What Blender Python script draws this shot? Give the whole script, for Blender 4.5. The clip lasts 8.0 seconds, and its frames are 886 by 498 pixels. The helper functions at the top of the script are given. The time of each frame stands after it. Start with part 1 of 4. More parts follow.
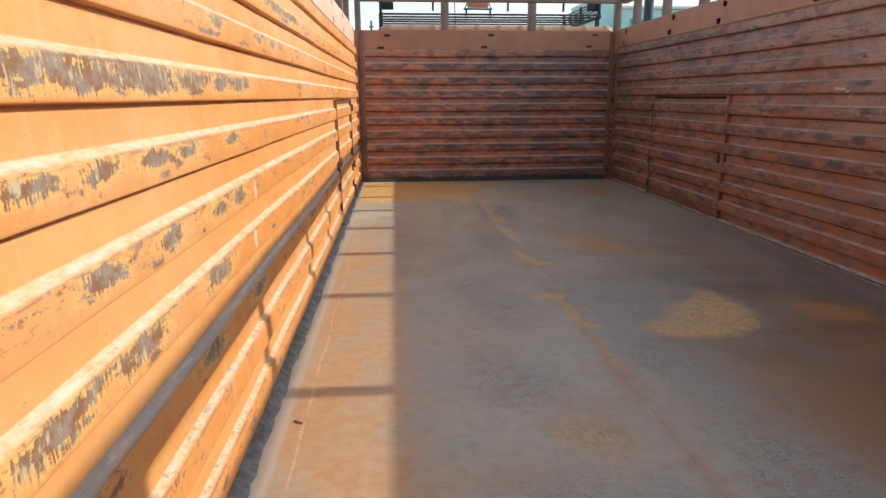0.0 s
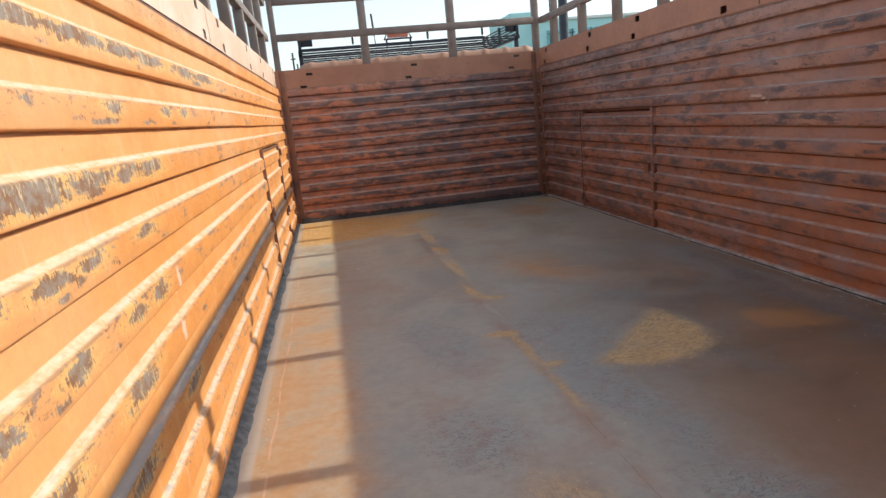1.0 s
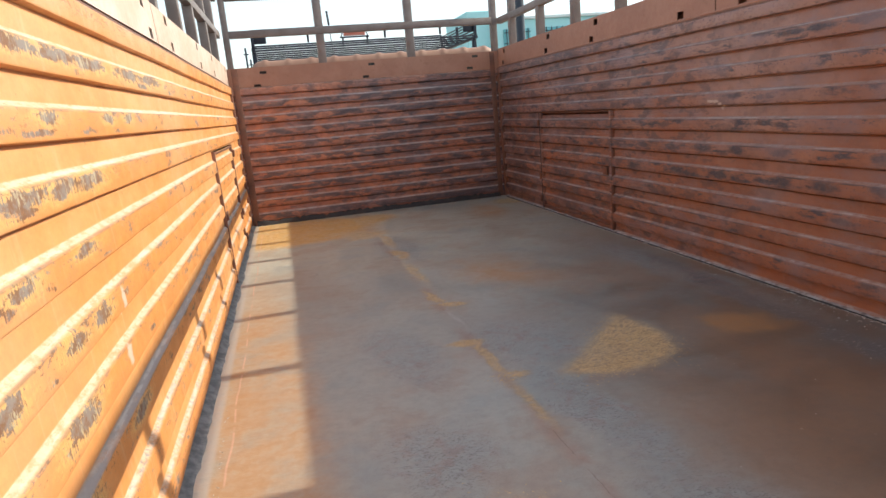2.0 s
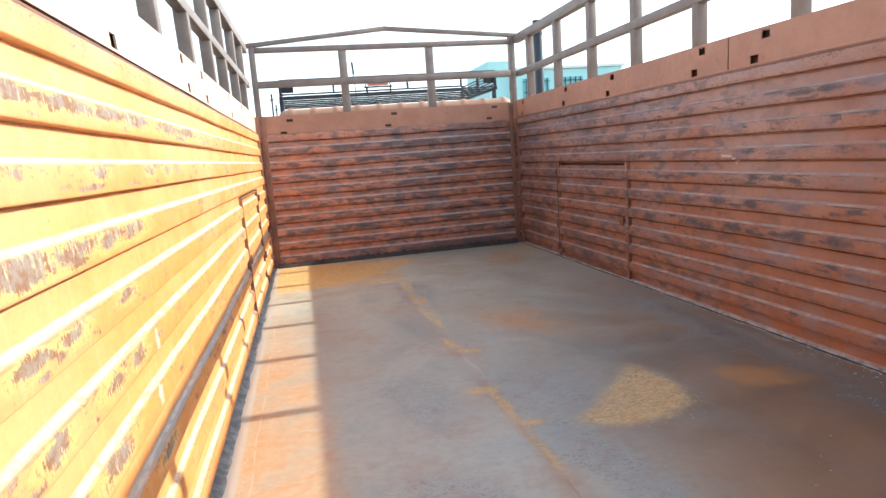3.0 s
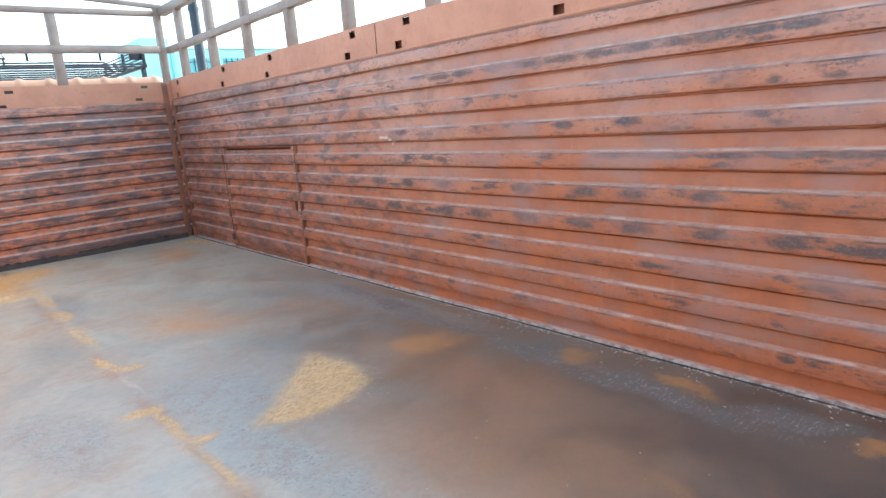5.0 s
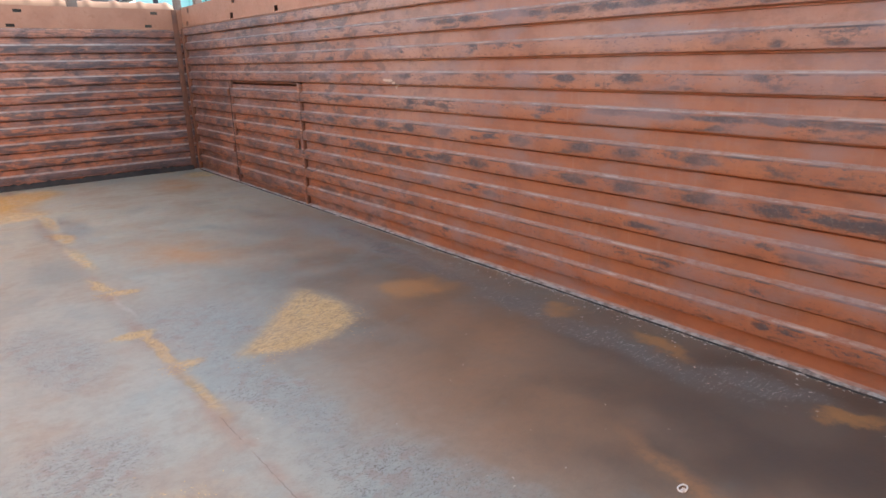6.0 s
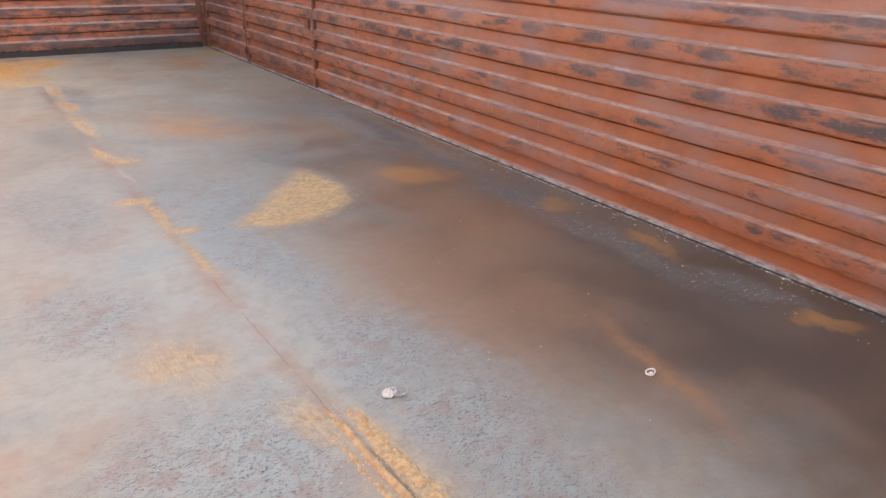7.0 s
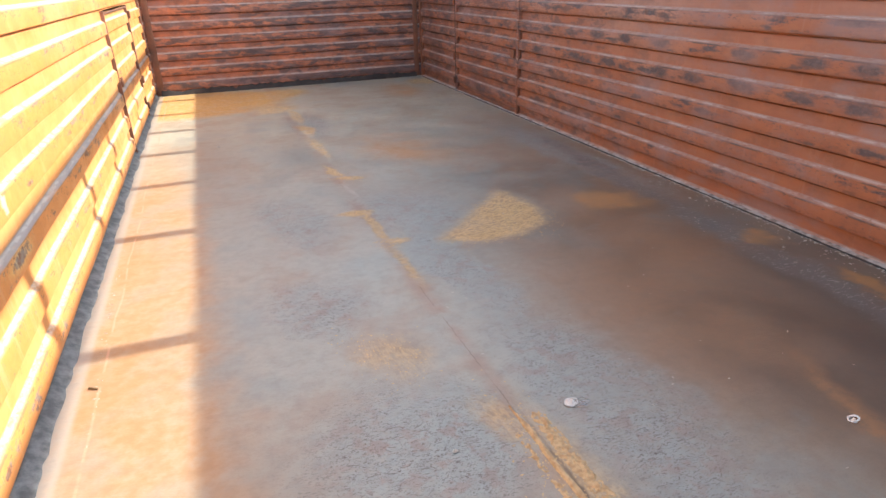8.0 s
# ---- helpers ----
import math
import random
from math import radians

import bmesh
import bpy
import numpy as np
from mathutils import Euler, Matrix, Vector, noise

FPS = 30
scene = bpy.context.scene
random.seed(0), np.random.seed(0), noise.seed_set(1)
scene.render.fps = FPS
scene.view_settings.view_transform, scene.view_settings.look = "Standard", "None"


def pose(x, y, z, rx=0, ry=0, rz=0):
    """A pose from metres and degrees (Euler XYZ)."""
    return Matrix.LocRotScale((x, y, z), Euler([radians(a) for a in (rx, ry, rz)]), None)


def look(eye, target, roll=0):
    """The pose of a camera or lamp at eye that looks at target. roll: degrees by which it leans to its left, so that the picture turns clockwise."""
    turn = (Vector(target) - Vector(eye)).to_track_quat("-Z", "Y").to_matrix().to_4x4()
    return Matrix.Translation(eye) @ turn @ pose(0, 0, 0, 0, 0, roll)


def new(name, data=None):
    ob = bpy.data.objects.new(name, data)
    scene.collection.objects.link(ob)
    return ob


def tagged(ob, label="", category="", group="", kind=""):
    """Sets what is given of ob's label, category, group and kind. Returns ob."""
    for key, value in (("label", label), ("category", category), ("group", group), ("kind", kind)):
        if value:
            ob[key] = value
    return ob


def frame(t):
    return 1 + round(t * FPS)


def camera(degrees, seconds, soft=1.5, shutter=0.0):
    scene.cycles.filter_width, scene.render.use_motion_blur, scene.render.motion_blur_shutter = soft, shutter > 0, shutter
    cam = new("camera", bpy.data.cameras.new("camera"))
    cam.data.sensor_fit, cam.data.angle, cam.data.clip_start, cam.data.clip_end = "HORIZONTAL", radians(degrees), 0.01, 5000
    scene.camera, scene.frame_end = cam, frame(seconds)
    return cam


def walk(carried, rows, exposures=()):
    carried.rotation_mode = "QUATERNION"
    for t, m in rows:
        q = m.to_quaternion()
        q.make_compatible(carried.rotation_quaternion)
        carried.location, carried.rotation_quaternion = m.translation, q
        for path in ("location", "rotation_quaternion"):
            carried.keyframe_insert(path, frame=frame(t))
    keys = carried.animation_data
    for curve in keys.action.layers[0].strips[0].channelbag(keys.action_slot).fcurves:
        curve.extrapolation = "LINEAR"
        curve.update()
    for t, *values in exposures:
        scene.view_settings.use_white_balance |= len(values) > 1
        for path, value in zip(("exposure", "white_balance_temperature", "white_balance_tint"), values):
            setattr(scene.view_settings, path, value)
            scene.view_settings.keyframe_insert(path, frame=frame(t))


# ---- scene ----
cam = camera(70.3, 8.0)
PATH = [
    (0, (0.263, 0.185, 0.764), (0.4293, 2.121, 0.2928), -0.2),
    (0.2, (0.262, 0.204, 0.776), (0.5014, 2.115, 0.238), -0.22),
    (0.5, (0.266, 0.254, 0.828), (0.4643, 2.168, 0.2834), -2.55),
    (0.7, (0.278, 0.27, 0.847), (0.4988, 2.212, 0.4194), -4.29),
    (1, (0.286, 0.277, 0.848), (0.6272, 2.203, 0.4281), -5.46),
    (1.2, (0.288, 0.296, 0.867), (0.7125, 2.201, 0.4308), -6.42),
    (2.3, (0.285, 0.342, 0.877), (0.7735, 2.23, 0.4325), -4.47),
    (2.5, (0.275, 0.323, 0.88), (0.7671, 2.204, 0.4089), -3.81),
    (2.7, (0.28, 0.315, 0.895), (0.7237, 2.222, 0.485), -4.33),
    (3, (0.271, 0.281, 0.906), (0.7045, 2.21, 0.606), -4.26),
    (3.2, (0.277, 0.285, 0.905), (0.7211, 2.213, 0.6133), -4.17),
    (3.5, (0.284, 0.287, 0.901), (0.8098, 2.198, 0.631), -4.08),
    (3.8, (0.305, 0.301, 0.891), (0.9414, 2.172, 0.5881), -3.85),
    (4, (0.33, 0.32, 0.897), (1.18, 2.114, 0.6515), -3.81),
    (4.2, (0.352, 0.336, 0.896), (1.373, 2.036, 0.6384), -5.47),
    (4.5, (0.375, 0.356, 0.891), (1.566, 1.92, 0.5275), -5.57),
    (4.7, (0.388, 0.362, 0.893), (1.647, 1.861, 0.4824), -6.16),
    (5.8, (0.42, 0.296, 0.885), (1.672, 1.774, 0.3884), -0.69),
    (6, (0.434, 0.29, 0.883), (1.655, 1.765, 0.308), -1.25),
    (6.2, (0.45, 0.285, 0.862), (1.7, 1.71, 0.2221), -0.67),
    (6.5, (0.467, 0.27, 0.832), (1.666, 1.649, 0.0169), 2.43),
    (6.7, (0.473, 0.262, 0.829), (1.632, 1.628, -0.0588), 2.39),
    (7, (0.462, 0.24, 0.827), (1.586, 1.653, -0.032), 2.03),
    (7.3, (0.445, 0.216, 0.828), (1.485, 1.709, -0.002), 2.45),
    (7.5, (0.425, 0.208, 0.835), (1.378, 1.767, 0.022), 1.59),
    (7.8, (0.384, 0.161, 0.87), (1.138, 1.804, 0.0153), -0.4),
    (8, (0.39, 0.147, 0.867), (1.017, 1.871, 0.0703), -1.66),
]
EXPOSURES = [(0.0, 0.28, 6680, 3.0), (1.0, 0.32, 6480, 3.0), (2.3, 0.70, 6350, 2.0), (2.5, 0.84, 6320, 2.0), (3.0, 1.13, 6200, 1.0), (3.5, 1.33, 6080, 0.0), (4.0, 1.66, 5780, -4.0), (4.5, 1.88, 5700, -7.0),
             (4.7, 1.9, 5700, -7.0), (5.8, 1.5, 6000, -3.0), (6.0, 1.5, 6200, -1.0), (6.5, 1.6, 6380, 1.0), (7.0, 1.72, 6400, 1.0), (7.5, 1.8, 6320, 1.0), (8.0, 1.38, 6220, 1.0)]
walk(cam, [(t, look(eye, target, roll)) for t, eye, target, roll in PATH], EXPOSURES)

# ---- world and sun ----
SUN_ELEVATION = radians(33.2)
SUN_TURN = radians(0.3)
world = bpy.data.worlds.new("hazy_sky")
scene.world = world
world.use_nodes = True
sky = world.node_tree.nodes.new("ShaderNodeTexSky")
sky.sky_type = "NISHITA"
sky.sun_disc = False
sky.sun_elevation = SUN_ELEVATION
sky.sun_rotation = radians(90) + SUN_TURN
sky.dust_density = 1.0
sky.air_density = 1.0
sky.altitude = 0
background = world.node_tree.nodes["Background"]
background.inputs["Strength"].default_value = 0.15
haze = world.node_tree.nodes.new("ShaderNodeHueSaturation")
haze.inputs["Saturation"].default_value = 0.5
haze.inputs["Value"].default_value = 1.3
world.node_tree.links.new(sky.outputs["Color"], haze.inputs["Color"])
world.node_tree.links.new(haze.outputs["Color"], background.inputs["Color"])

sun = new("sun", bpy.data.lights.new("sun", "SUN"))
sun.data.energy = 3.55
sun.data.angle = radians(0.6)
sun.data.color = (1.0, 0.91, 0.77)
sun.matrix_world = look((math.cos(SUN_ELEVATION) * 30, -30 * math.tan(SUN_TURN), math.sin(SUN_ELEVATION) * 30), (0, 0, 0))


# ---- node helpers ----
class Nodes:
    """Short calls for the nodes of one material."""

    def __init__(self, name):
        self.material = bpy.data.materials.new(name)
        self.material.use_nodes = True
        self.tree = self.material.node_tree
        self.shader = self.tree.nodes["Principled BSDF"]
        self.place = self.tree.nodes.new("ShaderNodeNewGeometry").outputs["Position"]
        split = self.tree.nodes.new("ShaderNodeSeparateXYZ")
        self.tree.links.new(self.place, split.inputs[0])
        self.x, self.y, self.z = split.outputs

    def plug(self, value, socket):
        if isinstance(value, bpy.types.NodeSocket):
            self.tree.links.new(value, socket)
        elif isinstance(value, tuple) and len(value) == 3 and socket.type == "RGBA":
            socket.default_value = (*value, 1)
        else:
            socket.default_value = value

    def math(self, operation, a, b=0.0, clamp=False):
        node = self.tree.nodes.new("ShaderNodeMath")
        node.operation, node.use_clamp = operation, clamp
        self.plug(a, node.inputs[0])
        self.plug(b, node.inputs[1])
        return node.outputs[0]

    def vector(self, x, y, z=0.0):
        node = self.tree.nodes.new("ShaderNodeCombineXYZ")
        for value, socket in zip((x, y, z), node.inputs):
            self.plug(value, socket)
        return node.outputs[0]

    def scaled(self, factors, where=None, shift=(0, 0, 0)):
        node = self.tree.nodes.new("ShaderNodeMapping")
        self.plug(where or self.place, node.inputs["Vector"])
        node.inputs["Scale"].default_value = factors
        node.inputs["Location"].default_value = shift
        return node.outputs[0]

    def noise(self, where, scale, detail=4.0, rough=0.55, warp=0.0):
        node = self.tree.nodes.new("ShaderNodeTexNoise")
        self.plug(where, node.inputs["Vector"])
        node.inputs["Scale"].default_value = scale
        node.inputs["Detail"].default_value = detail
        node.inputs["Roughness"].default_value = rough
        node.inputs["Distortion"].default_value = warp
        return node.outputs["Fac"]

    def step(self, value, low, high, to_low=0.0, to_high=1.0):
        node = self.tree.nodes.new("ShaderNodeMapRange")
        node.interpolation_type = "SMOOTHSTEP"
        self.plug(value, node.inputs["Value"])
        node.inputs["From Min"].default_value, node.inputs["From Max"].default_value = low, high
        node.inputs["To Min"].default_value, node.inputs["To Max"].default_value = to_low, to_high
        return node.outputs[0]

    def mix(self, factor, a, b, blend="MIX"):
        node = self.tree.nodes.new("ShaderNodeMix")
        node.data_type, node.blend_type = "RGBA", blend
        self.plug(factor, node.inputs[0])
        self.plug(a, node.inputs[6])
        self.plug(b, node.inputs[7])
        return node.outputs[2]

    def bump(self, height, strength, distance=0.002, before=None):
        node = self.tree.nodes.new("ShaderNodeBump")
        node.inputs["Strength"].default_value = strength
        node.inputs["Distance"].default_value = distance
        self.plug(height, node.inputs["Height"])
        if before is not None:
            self.plug(before, node.inputs["Normal"])
        return node.outputs[0]

    def finish(self, colour, rough, metal=0.0, normal=None, gloss=0.5):
        self.plug(colour, self.shader.inputs["Base Color"])
        self.plug(rough, self.shader.inputs["Roughness"])
        self.plug(metal, self.shader.inputs["Metallic"])
        self.shader.inputs["Specular IOR Level"].default_value = gloss
        if normal is not None:
            self.plug(normal, self.shader.inputs["Normal"])
        return self.material


# the left wall's orange holds its sunlight, the right wall's its shade
SUNLIT_ORANGE = (0.650, 0.262, 0.070)
SHADED_ORANGE = (0.348, 0.140, 0.080)
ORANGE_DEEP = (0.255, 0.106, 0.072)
FADED = (0.43, 0.295, 0.26)
SOOT = (0.066, 0.057, 0.074)
PRIMER = (0.44, 0.38, 0.27)
SCUFF = (0.058, 0.065, 0.086)
RUST = (0.17, 0.075, 0.04)
DUST = (0.47, 0.43, 0.42)


def ribbed_paint(name, along, bottom, pitch, rows, faded, scuffed, streaked, deep, paint, marks=(), dust=0.9, flaked=False, soot=0.0, soot_from=0.0, fade_to=FADED, pale_marks=()):
    """Orange paint on ribbed sheet: dust and painted sky light on the sloping shoulders, worn marks row by row on the
    proud faces.
    """
    n = Nodes(name)
    a = n.y if along == "y" else n.x
    level = n.math("DIVIDE", n.math("SUBTRACT", n.z, bottom), pitch)
    row = n.math("FLOOR", level)
    u = n.math("SUBTRACT", 1.0, n.math("FRACT", level))
    coarse = n.noise(n.place, 1.3, 5)
    medium = n.noise(n.scaled((5, 5, 9)), 1.6, 6, 0.6)
    grain = n.noise(n.place, 90, 4, 0.7)
    colour = n.mix(n.math("MULTIPLY", n.step(medium, 0.35, 0.7), deep), paint, ORANGE_DEEP)
    # fading, weighted upwards so that the walls' brighter tops sit in the colour
    colour = n.mix(n.math("MULTIPLY", n.step(n.math("ADD", coarse, n.math("MULTIPLY", n.math("SUBTRACT", n.z, 0.5), 0.12 if flaked else 0.26)), 0.42, 0.76), faded), colour, fade_to)
    if flaked:
        # paler, broken colour in the hollows between the ribs
        hollow = n.math("MULTIPLY", n.step(u, 0.02, 0.10), n.step(u, 0.44, 0.50, 1.0, 0.0))
        hollow_tone = n.step(n.noise(n.vector(n.math("MULTIPLY", a, 3.2), n.math("MULTIPLY", n.z, 6.0), row), 1.0, 5, 0.65), 0.38, 0.66, 0.05, 0.5)
        colour = n.mix(n.math("MULTIPLY", hollow, hollow_tone), colour, (0.68, 0.38, 0.16))
    # rain streaks
    streak = n.noise(n.vector(n.math("MULTIPLY", a, 34.0), n.math("MULTIPLY", n.z, 2.2), row), 1.0, 3, 0.6)
    colour = n.mix(n.math("MULTIPLY", n.step(streak, 0.56, 0.72), streaked), colour, fade_to)
    # worn marks on the proud faces, each row by its own amount
    rows_node = n.tree.nodes.new("ShaderNodeValToRGB")
    rows_node.color_ramp.interpolation = "CONSTANT"
    ramp = rows_node.color_ramp.elements
    for k, amount in enumerate(rows):
        element = ramp[0] if k == 0 else ramp.new(k / len(rows))
        element.position = k / len(rows)
        element.color = (amount, amount, amount, 1)
    while len(ramp) > len(rows):
        ramp.remove(ramp[-1])
    n.plug(n.math("DIVIDE", n.math("ADD", level, 0.001), len(rows)), rows_node.inputs[0])
    amount = rows_node.outputs[0]
    proud = n.math("MULTIPLY", n.step(u, 0.48, 0.58), n.step(u, 0.93, 0.99, 1.0, 0.0))
    patch = n.noise(n.vector(n.math("MULTIPLY", a, 7.0), n.math("MULTIPLY", n.z, 24.0), row), 1.0, 2, 0.5)
    edge = n.noise(n.vector(n.math("MULTIPLY", a, 15.0), n.math("MULTIPLY", n.z, 42.0), row), 1.0, 7, 0.72)
    bristle = n.noise(n.vector(n.math("MULTIPLY", a, 170.0), n.math("MULTIPLY", n.z, 22.0), row), 1.0, 3, 0.6)
    hair = 0.34 if flaked else 0.14
    ragged = n.math("ADD", n.math("MULTIPLY", edge, 1 - hair), n.math("MULTIPLY", bristle, hair))
    field = n.math("ADD", n.math("MULTIPLY", patch, 0.62), n.math("MULTIPLY", ragged, 0.5))
    field = n.math("ADD", field, n.math("MULTIPLY", n.math("SUBTRACT", amount, 0.5), 0.30))
    worn = n.step(field, 0.665, 0.70) if flaked else n.step(field, 0.60, 0.69)
    here = n.vector(a, n.z)

    def closest(rows_of_marks):
        best = None
        for z, long, tall, places in rows_of_marks:
            for at in places:
                off = n.tree.nodes.new("ShaderNodeVectorMath")
                off.operation = "SUBTRACT"
                n.plug(here, off.inputs[0])
                off.inputs[1].default_value = (at, z, 0)
                squeeze = n.tree.nodes.new("ShaderNodeVectorMath")
                squeeze.operation = "MULTIPLY"
                n.plug(off.outputs[0], squeeze.inputs[0])
                squeeze.inputs[1].default_value = (1 / long, 1 / tall, 0)
                size = n.tree.nodes.new("ShaderNodeVectorMath")
                size.operation = "LENGTH"
                n.plug(squeeze.outputs[0], size.inputs[0])
                best = size.outputs["Value"] if best is None else n.math("MINIMUM", best, size.outputs["Value"])
        return best

    nearest = closest(marks)
    if nearest is not None:
        rim = n.math("ADD", nearest, n.math("MULTIPLY", n.math("SUBTRACT", ragged, 0.5), 6.5 if flaked else 3.4))
        worn = n.math("MAXIMUM", worn, n.step(rim, 0.85, 1.15, 1.0, 0.0) if flaked else n.step(rim, 0.55, 1.45, 1.0, 0.0))
        if flaked:
            # thinned, creamy paint round the flaked patches
            thin = n.math("MULTIPLY", n.math("MULTIPLY", n.step(rim, 1.1, 2.4, 1.0, 0.0), proud), n.step(bristle, 0.42, 0.56, 0.15, 0.75))
            colour = n.mix(thin, colour, (0.70, 0.44, 0.16))
    nicks = n.noise(n.vector(n.math("MULTIPLY", a, 55.0), n.math("MULTIPLY", n.z, 110.0), row), 1.0, 5, 0.7)
    nicks = n.math("MULTIPLY", n.step(n.math("ADD", n.math("MULTIPLY", nicks, 0.75), n.math("MULTIPLY", patch, 0.25)), 0.545, 0.59), n.math("MULTIPLY", n.step(u, 0.53, 0.56), n.step(u, 0.62, 0.95, 1.0, 0.15)))
    worn = n.math("MAXIMUM", worn, n.math("MULTIPLY", nicks, 0.85))
    worn = n.math("MULTIPLY", n.math("MULTIPLY", worn, proud), scuffed)
    tone = n.noise(n.place, 14, 4)
    if flaked:
        brushed = n.noise(n.vector(n.math("MULTIPLY", a, 30.0), n.math("MULTIPLY", n.z, 34.0), row), 1.0, 6, 0.7)
        under = n.mix(n.step(n.math("ADD", n.math("MULTIPLY", brushed, 0.7), n.math("MULTIPLY", tone, 0.3)), 0.43, 0.57), (0.215, 0.192, 0.185), (0.165, 0.076, 0.044))
        under = n.mix(n.step(n.noise(n.vector(n.math("MULTIPLY", a, 60.0), n.math("MULTIPLY", n.z, 18.0), row), 1.0, 4, 0.7), 0.56, 0.62), under, PRIMER)
    else:
        under = n.mix(n.step(tone, 0.54, 0.68, 0.0, 0.5), SCUFF, RUST)
        under = n.mix(n.step(n.noise(n.scaled((1.0, 1.0, 1.7)), 70, 4, 0.7), 0.50, 0.66, 0.0, 0.45), under, (0.19, 0.18, 0.19))
    colour = n.mix(worn, colour, under)
    # broken line of wear where the shoulder turns into the proud face
    ridge = n.math("MULTIPLY", n.step(u, 0.535, 0.55), n.step(u, 0.575, 0.60, 1.0, 0.0))
    ridge = n.math("MULTIPLY", ridge, n.step(n.noise(n.vector(n.math("MULTIPLY", a, 8.0), n.math("MULTIPLY", row, 5.3), n.math("MULTIPLY", n.z, 60.0)), 1.0, 6, 0.7), 0.47, 0.54, 0.0, 0.9))
    colour = n.mix(n.math("MULTIPLY", ridge, 0.6 if flaked else 1.0), colour, (0.17, 0.115, 0.085) if flaked else (0.06, 0.055, 0.06))
    if not flaked:
        # dark chips along the lower edges, and blotches of grime on the proud faces
        low_edge = n.math("MULTIPLY", n.step(u, 0.84, 0.93), n.step(n.noise(n.vector(n.math("MULTIPLY", a, 26.0), n.math("MULTIPLY", n.z, 60.0), row), 1.0, 5, 0.7), 0.50, 0.60, 0.0, 0.65))
        colour = n.mix(low_edge, colour, (0.105, 0.062, 0.052))
        grimy = n.step(n.noise(n.scaled((9.0, 9.0, 13.0), None, (2, 5, 1)), 1.0, 6, 0.68), 0.48, 0.64, 0.0, 0.42)
        colour = n.mix(grimy, colour, (0.185, 0.098, 0.078))
    # patina: soft violet-grey clouds over all faces
    patina = n.noise(n.scaled((3.0, 3.0, 7.0), None, (4, 2, 9)), 1.0, 5, 0.62)
    colour = n.mix(n.step(patina, 0.45, 0.68, 0.0, 0.0 if flaked else 0.72), colour, (0.262, 0.192, 0.205))
    if soot:
        # soot and oil, brushed along the sheet
        smear = n.noise(n.vector(n.math("MULTIPLY", a, 3.5), n.math("MULTIPLY", n.z, 120.0), 0.0), 1.0, 5, 0.65)
        cloud = n.noise(n.scaled((2.4, 2.4, 3.4)), 1.0, 5, 0.6)
        black = n.step(n.math("ADD", n.math("MULTIPLY", smear, 0.5), n.math("MULTIPLY", cloud, 0.5)), 0.44, 0.57)
        black = n.math("MULTIPLY", black, n.step(n.math("ADD", a, n.math("MULTIPLY", n.math("SUBTRACT", coarse, 0.5), 2.5)), soot_from, soot_from + 1.6, 0.08, 1.0))
        colour = n.mix(n.math("MULTIPLY", black, soot), colour, SOOT)
        blotch = n.noise(n.vector(n.math("MULTIPLY", a, 8.0), n.math("MULTIPLY", n.z, 17.0), 6.0), 1.0, 5, 0.62)
        blotch = n.math("MULTIPLY", n.step(blotch, 0.50, 0.60), n.step(a, soot_from - 1.0, soot_from + 0.6))
        colour = n.mix(n.math("MULTIPLY", blotch, min(1.0, soot * 1.1)), colour, (0.060, 0.064, 0.082))
        crusted = n.step(n.noise(n.vector(n.math("MULTIPLY", a, 9.0), n.math("MULTIPLY", n.z, 190.0), 8.0), 1.0, 5, 0.7), 0.53, 0.60)
        sooty = n.step(a, soot_from - 0.6, soot_from + 1.2)
        colour = n.mix(n.math("MULTIPLY", n.math("MULTIPLY", crusted, sooty), soot * 0.75), colour, (0.075, 0.052, 0.048))
        pale = n.step(n.noise(n.vector(n.math("MULTIPLY", a, 5.0), n.math("MULTIPLY", n.z, 210.0), 3.0), 1.0, 4, 0.6), 0.60, 0.70)
        colour = n.mix(n.math("MULTIPLY", n.math("MULTIPLY", pale, sooty), 0.5), colour, DUST)
    # dust on the shoulders that face up, their catch of sky light painted in
    shoulder = n.math("MULTIPLY", n.step(u, 0.445, 0.465) if along == "y" else n.step(u, 0.40, 0.45), n.step(u, 0.52, 0.56, 1.0, 0.0))
    dusty = n.math("MULTIPLY", shoulder, n.step(n.noise(n.scaled((17, 17, 52)), 2.0, 6, 0.68), 0.36, 0.58, 0.3 * dust, dust))
    colour = n.mix(dusty, colour, (0.70, 0.545, 0.42) if flaked else DUST)
    if flaked:
        # dark specks of dirt on the lowest shoulders
        dirty = n.math("MULTIPLY", n.math("MULTIPLY", shoulder, n.step(n.z, 0.22, 0.30, 1.0, 0.0)), n.step(n.noise(n.scaled((60, 60, 90)), 1.0, 5, 0.7), 0.50, 0.60, 0.0, 0.75))
        colour = n.mix(dirty, colour, (0.25, 0.245, 0.25))
        # shadow of the rail across one low shoulder, painted in grey
        rail_shade = n.math("MULTIPLY", n.step(n.z, 0.327, 0.331), n.step(n.z, 0.342, 0.346, 1.0, 0.0))
        colour = n.mix(n.math("MULTIPLY", rail_shade, n.step(n.noise(n.scaled((9, 9, 60)), 1.0, 4), 0.35, 0.55, 0.5, 0.9)), colour, (0.29, 0.275, 0.275))
    scratch = n.math("MULTIPLY", n.math("MULTIPLY", n.step(u, 0.475, 0.49), n.step(u, 0.515, 0.53, 1.0, 0.0)), n.step(n.noise(n.vector(n.math("MULTIPLY", a, 6.0), n.math("MULTIPLY", row, 2.3), n.math("MULTIPLY", n.z, 40.0)), 1.0, 6, 0.7), 0.50, 0.58, 0.0, 0.45))
    colour = n.mix(scratch, colour, (0.62, 0.58, 0.56))
